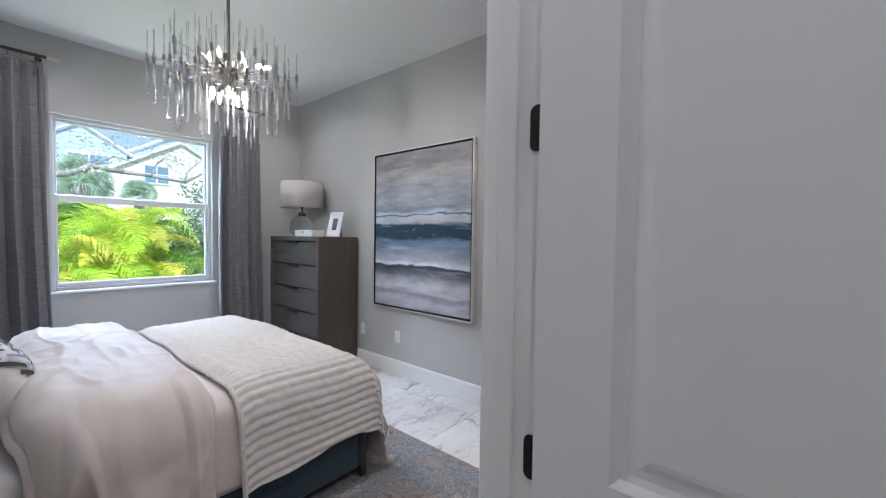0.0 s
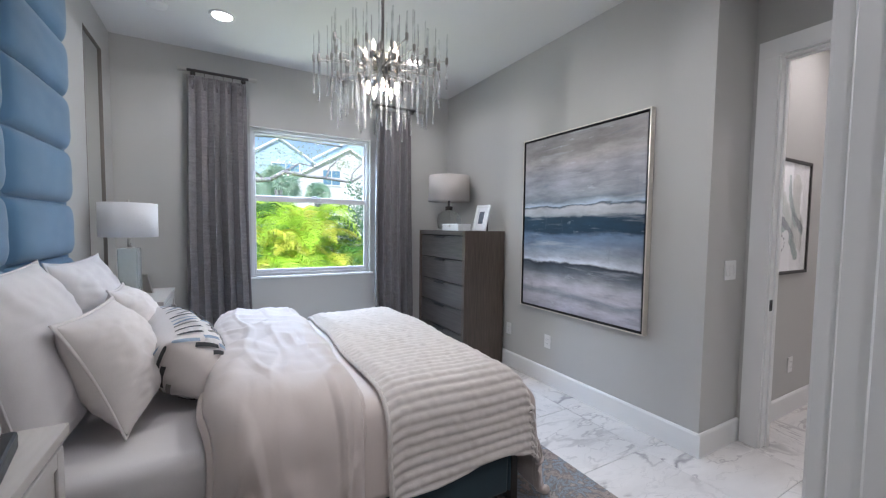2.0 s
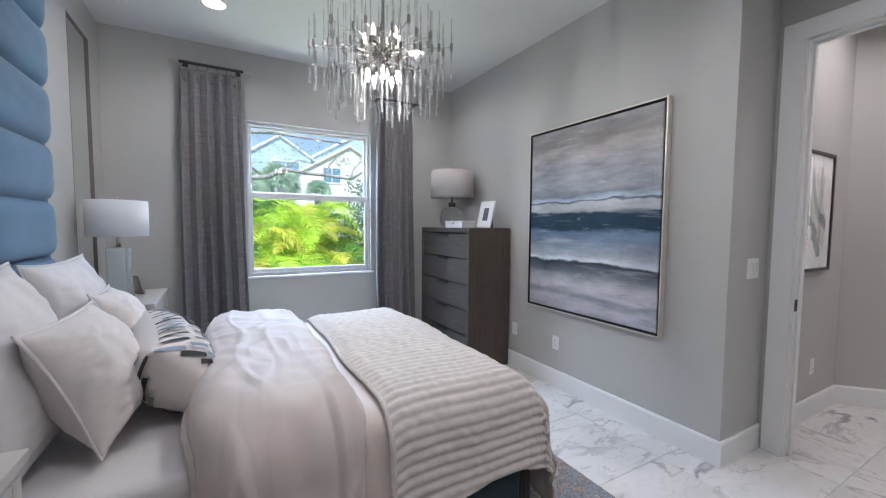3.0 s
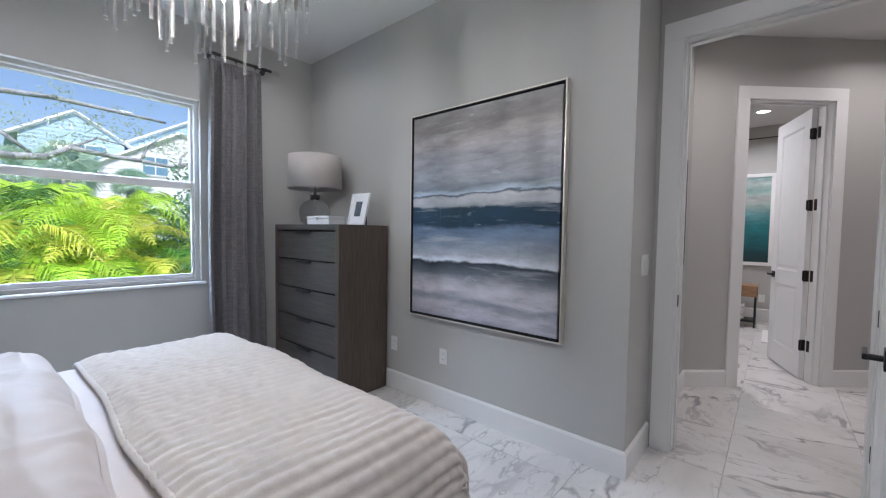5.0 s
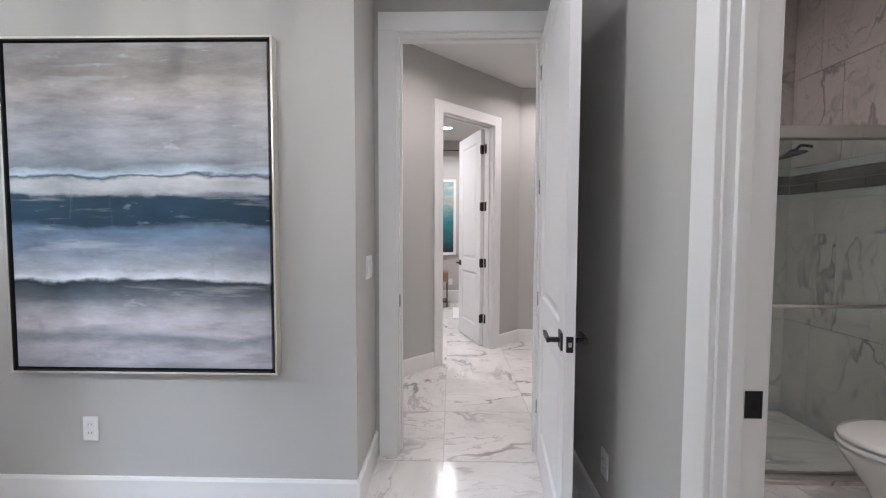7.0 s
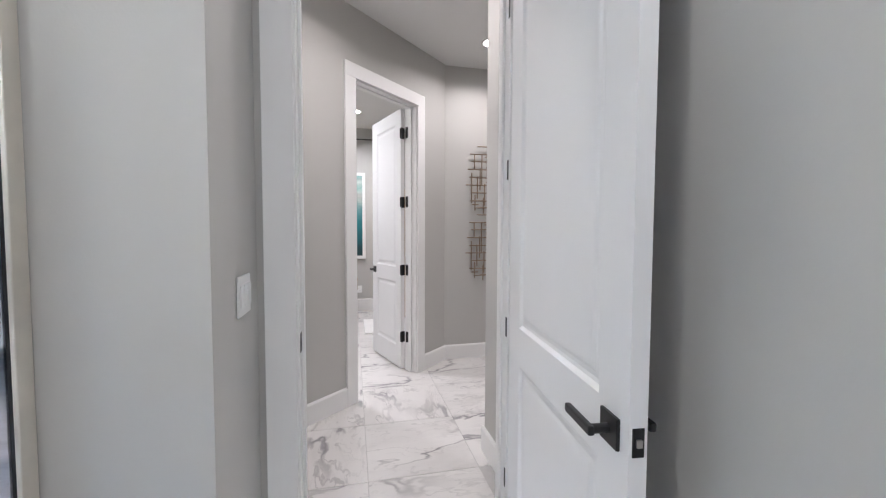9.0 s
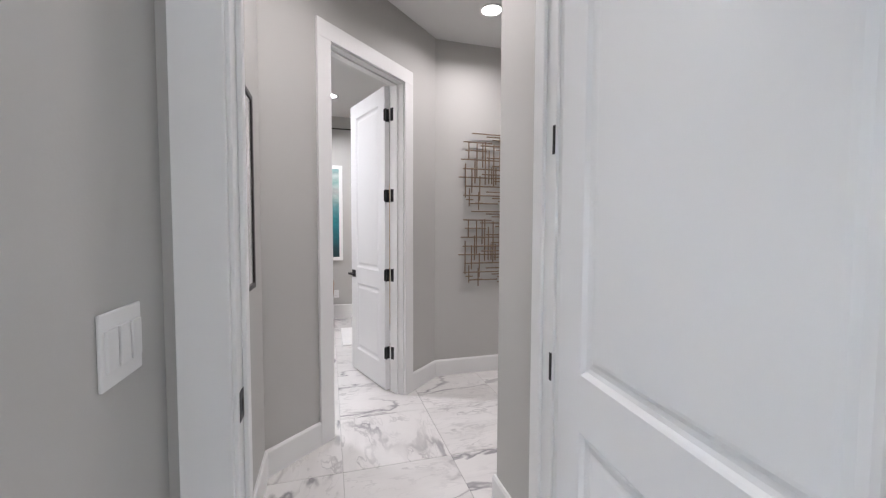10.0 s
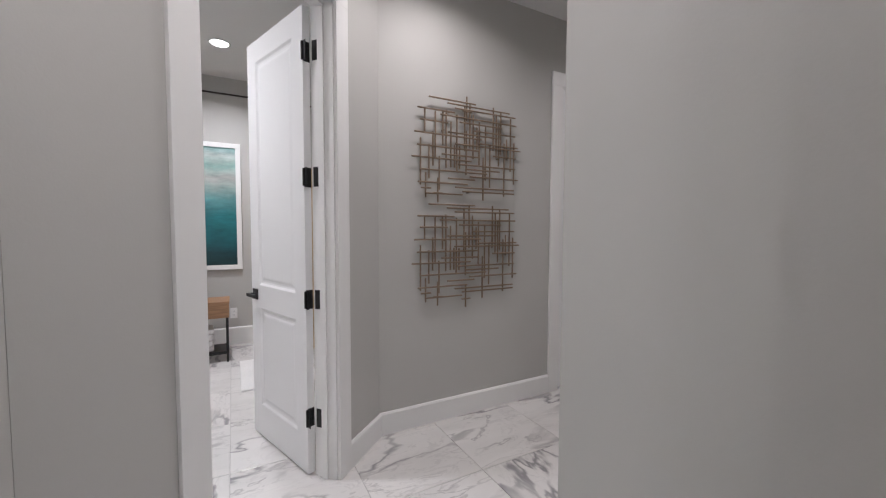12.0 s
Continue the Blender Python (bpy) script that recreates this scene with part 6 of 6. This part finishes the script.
def fan_palm(x, y, top, r, seed):
    rnd = random.Random(seed)
    ob = thing("fan_palm", pose(x, y, G), "cabbage palm with a round head of grey-green fan leaves", "palm", "fan palms")
    b = bmesh.new()
    rod(b, (0, 0, -0.05), (0.05, 0.02, top - G - 0.2), 0.16, 12, 0.12)
    part("trunk", b, BARK, ob, smooth=True)
    b = bmesh.new()
    for k in range(70):
        a, e = rnd.uniform(0, 6.28), rnd.uniform(-0.7, 1.4)
        d = Vector((math.cos(a) * math.cos(e), math.sin(a) * math.cos(e), math.sin(e)))
        c = Vector((0.05, 0.02, top - G)) + d * r * 0.5
        rod(b, (0.05, 0.02, top - G), c, 0.012, 4)
        sd_ = d.cross(Vector((0, 0, 1))).normalized() if abs(d.z) < 0.99 else Vector((1, 0, 0))
        sd_ = sd_ * math.cos(a * 7) + d.cross(sd_) * math.sin(a * 7)
        for i in range(14):
            q = (i / 13 - 0.5) * 2.6
            t = d * math.cos(q) + sd_ * math.sin(q)
            tip = c + t * r * 0.62 * rnd.uniform(0.85, 1.05) - Vector((0, 0, r * 0.16))
            n_ = t.cross(d).normalized() if t.cross(d).length > 1e-3 else sd_
            w = n_.cross(t).normalized() * 0.015
            v = [b.verts.new(p) for p in (c, c + t * r * 0.3 + w, tip, c + t * r * 0.3 - w)]
            b.faces.new(v)
    part("crown", b, FAN, ob)


fan_palm(-14.0, 1.66, 2.72, 0.74, 61)
fan_palm(-14.0, 2.90, 2.45, 0.46, 62)
fan_palm(-14.6, 0.75, 2.55, 0.7, 63)


def leaves(b, c, r, count, size, rnd):
    for _ in range(count):
        d = Vector((rnd.gauss(0, 1), rnd.gauss(0, 1), rnd.gauss(0, 1)))
        p = Vector(c) + d * (r * 0.5)
        t = Vector((rnd.uniform(-1, 1), rnd.uniform(-1, 1), rnd.uniform(-0.6, 0.6))).normalized() * size * rnd.uniform(0.6, 1.2)
        w = t.cross(Vector((rnd.uniform(-1, 1), rnd.uniform(-1, 1), 1))).normalized() * t.length * 0.28
        b.faces.new([b.verts.new(q) for q in (p - t, p + w, p + t, p - w)])


rnd = random.Random(5)
sh = thing("shrub", pose(-8.1, 2.78, G), "dense dark green leafy shrub", "shrub")
b = bmesh.new()
for k in range(6):
    rod(b, (0, 0, -0.05), (rnd.uniform(-0.35, 0.35), rnd.uniform(-0.35, 0.35), rnd.uniform(1.2, 2.2)), 0.03, 6, 0.01)
part("branches", b, BARK, sh)
b = bmesh.new()
for k in range(100):
    z = rnd.uniform(0.1, 2.4)
    w = 0.62 * (1 - 0.55 * (z / 2.6) ** 2)
    leaves(b, (rnd.uniform(-w, w), rnd.uniform(-w, w), z), 0.26, 52, 0.055, rnd)
part("foliage", b, LEAF, sh)

tree = thing("live_oak", pose(-10.6, -3.2, G), "spreading live oak with long bare limbs and sparse leaves", "tree")
b = bmesh.new()


def limb(pts, r0, r1, n=10):
    m = len(pts) - 1
    for i in range(m):
        ra, rb = r0 + (r1 - r0) * i / m, r0 + (r1 - r0) * (i + 1) / m
        rod(b, pts[i], Vector(pts[i + 1]) + (Vector(pts[i + 1]) - Vector(pts[i])) * 0.03, ra, n, rb)


limb([(0, 0, -0.1), (0.1, 0.15, 1.2), (0.3, 0.5, 2.2), (0.5, 1.2, 2.75)], 0.36, 0.20, 14)
trunk = part("trunk", b, BARK, tree, smooth=True)
limbs = ([(0.5, 1.2, 2.75), (0.6, 2.2, 2.78), (0.6, 3.2, 2.66), (0.6, 3.9, 2.62), (0.6, 4.25, 2.66), (0.6, 4.55, 2.86), (0.6, 5.0, 2.80), (0.6, 5.5, 2.78), (0.6, 6.1, 2.72), (0.6, 6.5, 2.98)],
         [(0.5, 1.2, 2.75), (0.3, 2.4, 3.25), (0.2, 3.6, 3.2), (0.2, 4.1, 2.75)], [(0.5, 1.2, 2.75), (0.2, 2.6, 3.6), (0.1, 4.4, 3.75), (0.0, 6.0, 3.7)],
         [(0.6, 5.5, 2.78), (0.55, 5.6, 3.05), (0.5, 5.85, 3.3)], [(0.6, 6.1, 2.72), (0.6, 6.15, 2.95), (0.5, 6.4, 3.2)], [(0.6, 4.55, 2.86), (0.5, 4.9, 3.1), (0.4, 5.3, 3.05)])
for k, pts in enumerate(limbs):
    b = bmesh.new()
    limb(pts, 0.075 if k < 3 else 0.028, 0.024 if k < 3 else 0.010)
    part("limb", b, BARK, tree, smooth=True)
b = bmesh.new()
for pts in limbs:
    for p, q in zip(pts, pts[1:]):
        for _ in range(6):
            t = rnd.random()
            c = Vector(p).lerp(Vector(q), t) + Vector((rnd.uniform(-0.3, 0.3), rnd.uniform(-0.35, 0.35), rnd.uniform(0.0, 0.55)))
            leaves(b, c, 0.20, 22, 0.038, rnd)
for _ in range(16):
    leaves(b, (rnd.uniform(-0.2, 1.0), rnd.uniform(2.4, 4.6), rnd.uniform(2.9, 4.0)), 0.26, 26, 0.038, rnd)
part("crown", b, OAKLEAF, tree)

# ---- floor tiles ----
FT = 0.6097
b = bmesh.new()
g = FT / 2 - 0.0015
box(b, -g, -g, -0.008, g, g, 0.0, bevel=0.0012, segments=1)
tile_mesh = unit(b)
tile_mesh.materials.append(MARBLE)
fl = bpy.data.objects["floor"]
rnd = random.Random(2)
X0, Y0 = -1.135, 2.975


def in_plan(x, y):
    rooms = ((-4.9, -0.3, -1.0, 3.2), (-1.9, 3.0, -0.3, 5.5), (-0.6, 3.5, 2.6, 5.7), (-2.5, 4.0, 0.8, 8.2), (-0.7, 0.6, 1.3, 3.0), (-0.6, -1.4, 1.6, 0.8), (-4.9, -1.0, -0.3, 3.2))
    return any(a <= x <= c and b_ <= y <= d for a, b_, c, d in rooms)


count = 0
for i in range(-8, 8):
    for j in range(-8, 10):
        x, y = X0 + (i + 0.5) * FT, Y0 + (j + 0.5) * FT
        if in_plan(x, y) and count < 300:
            o = new("tile", tile_mesh)
            o.parent = fl
            o.matrix_basis = pose(x, y, 0.0, 0, 0, rnd.choice((0, 90, 180, 270)))
            count += 1
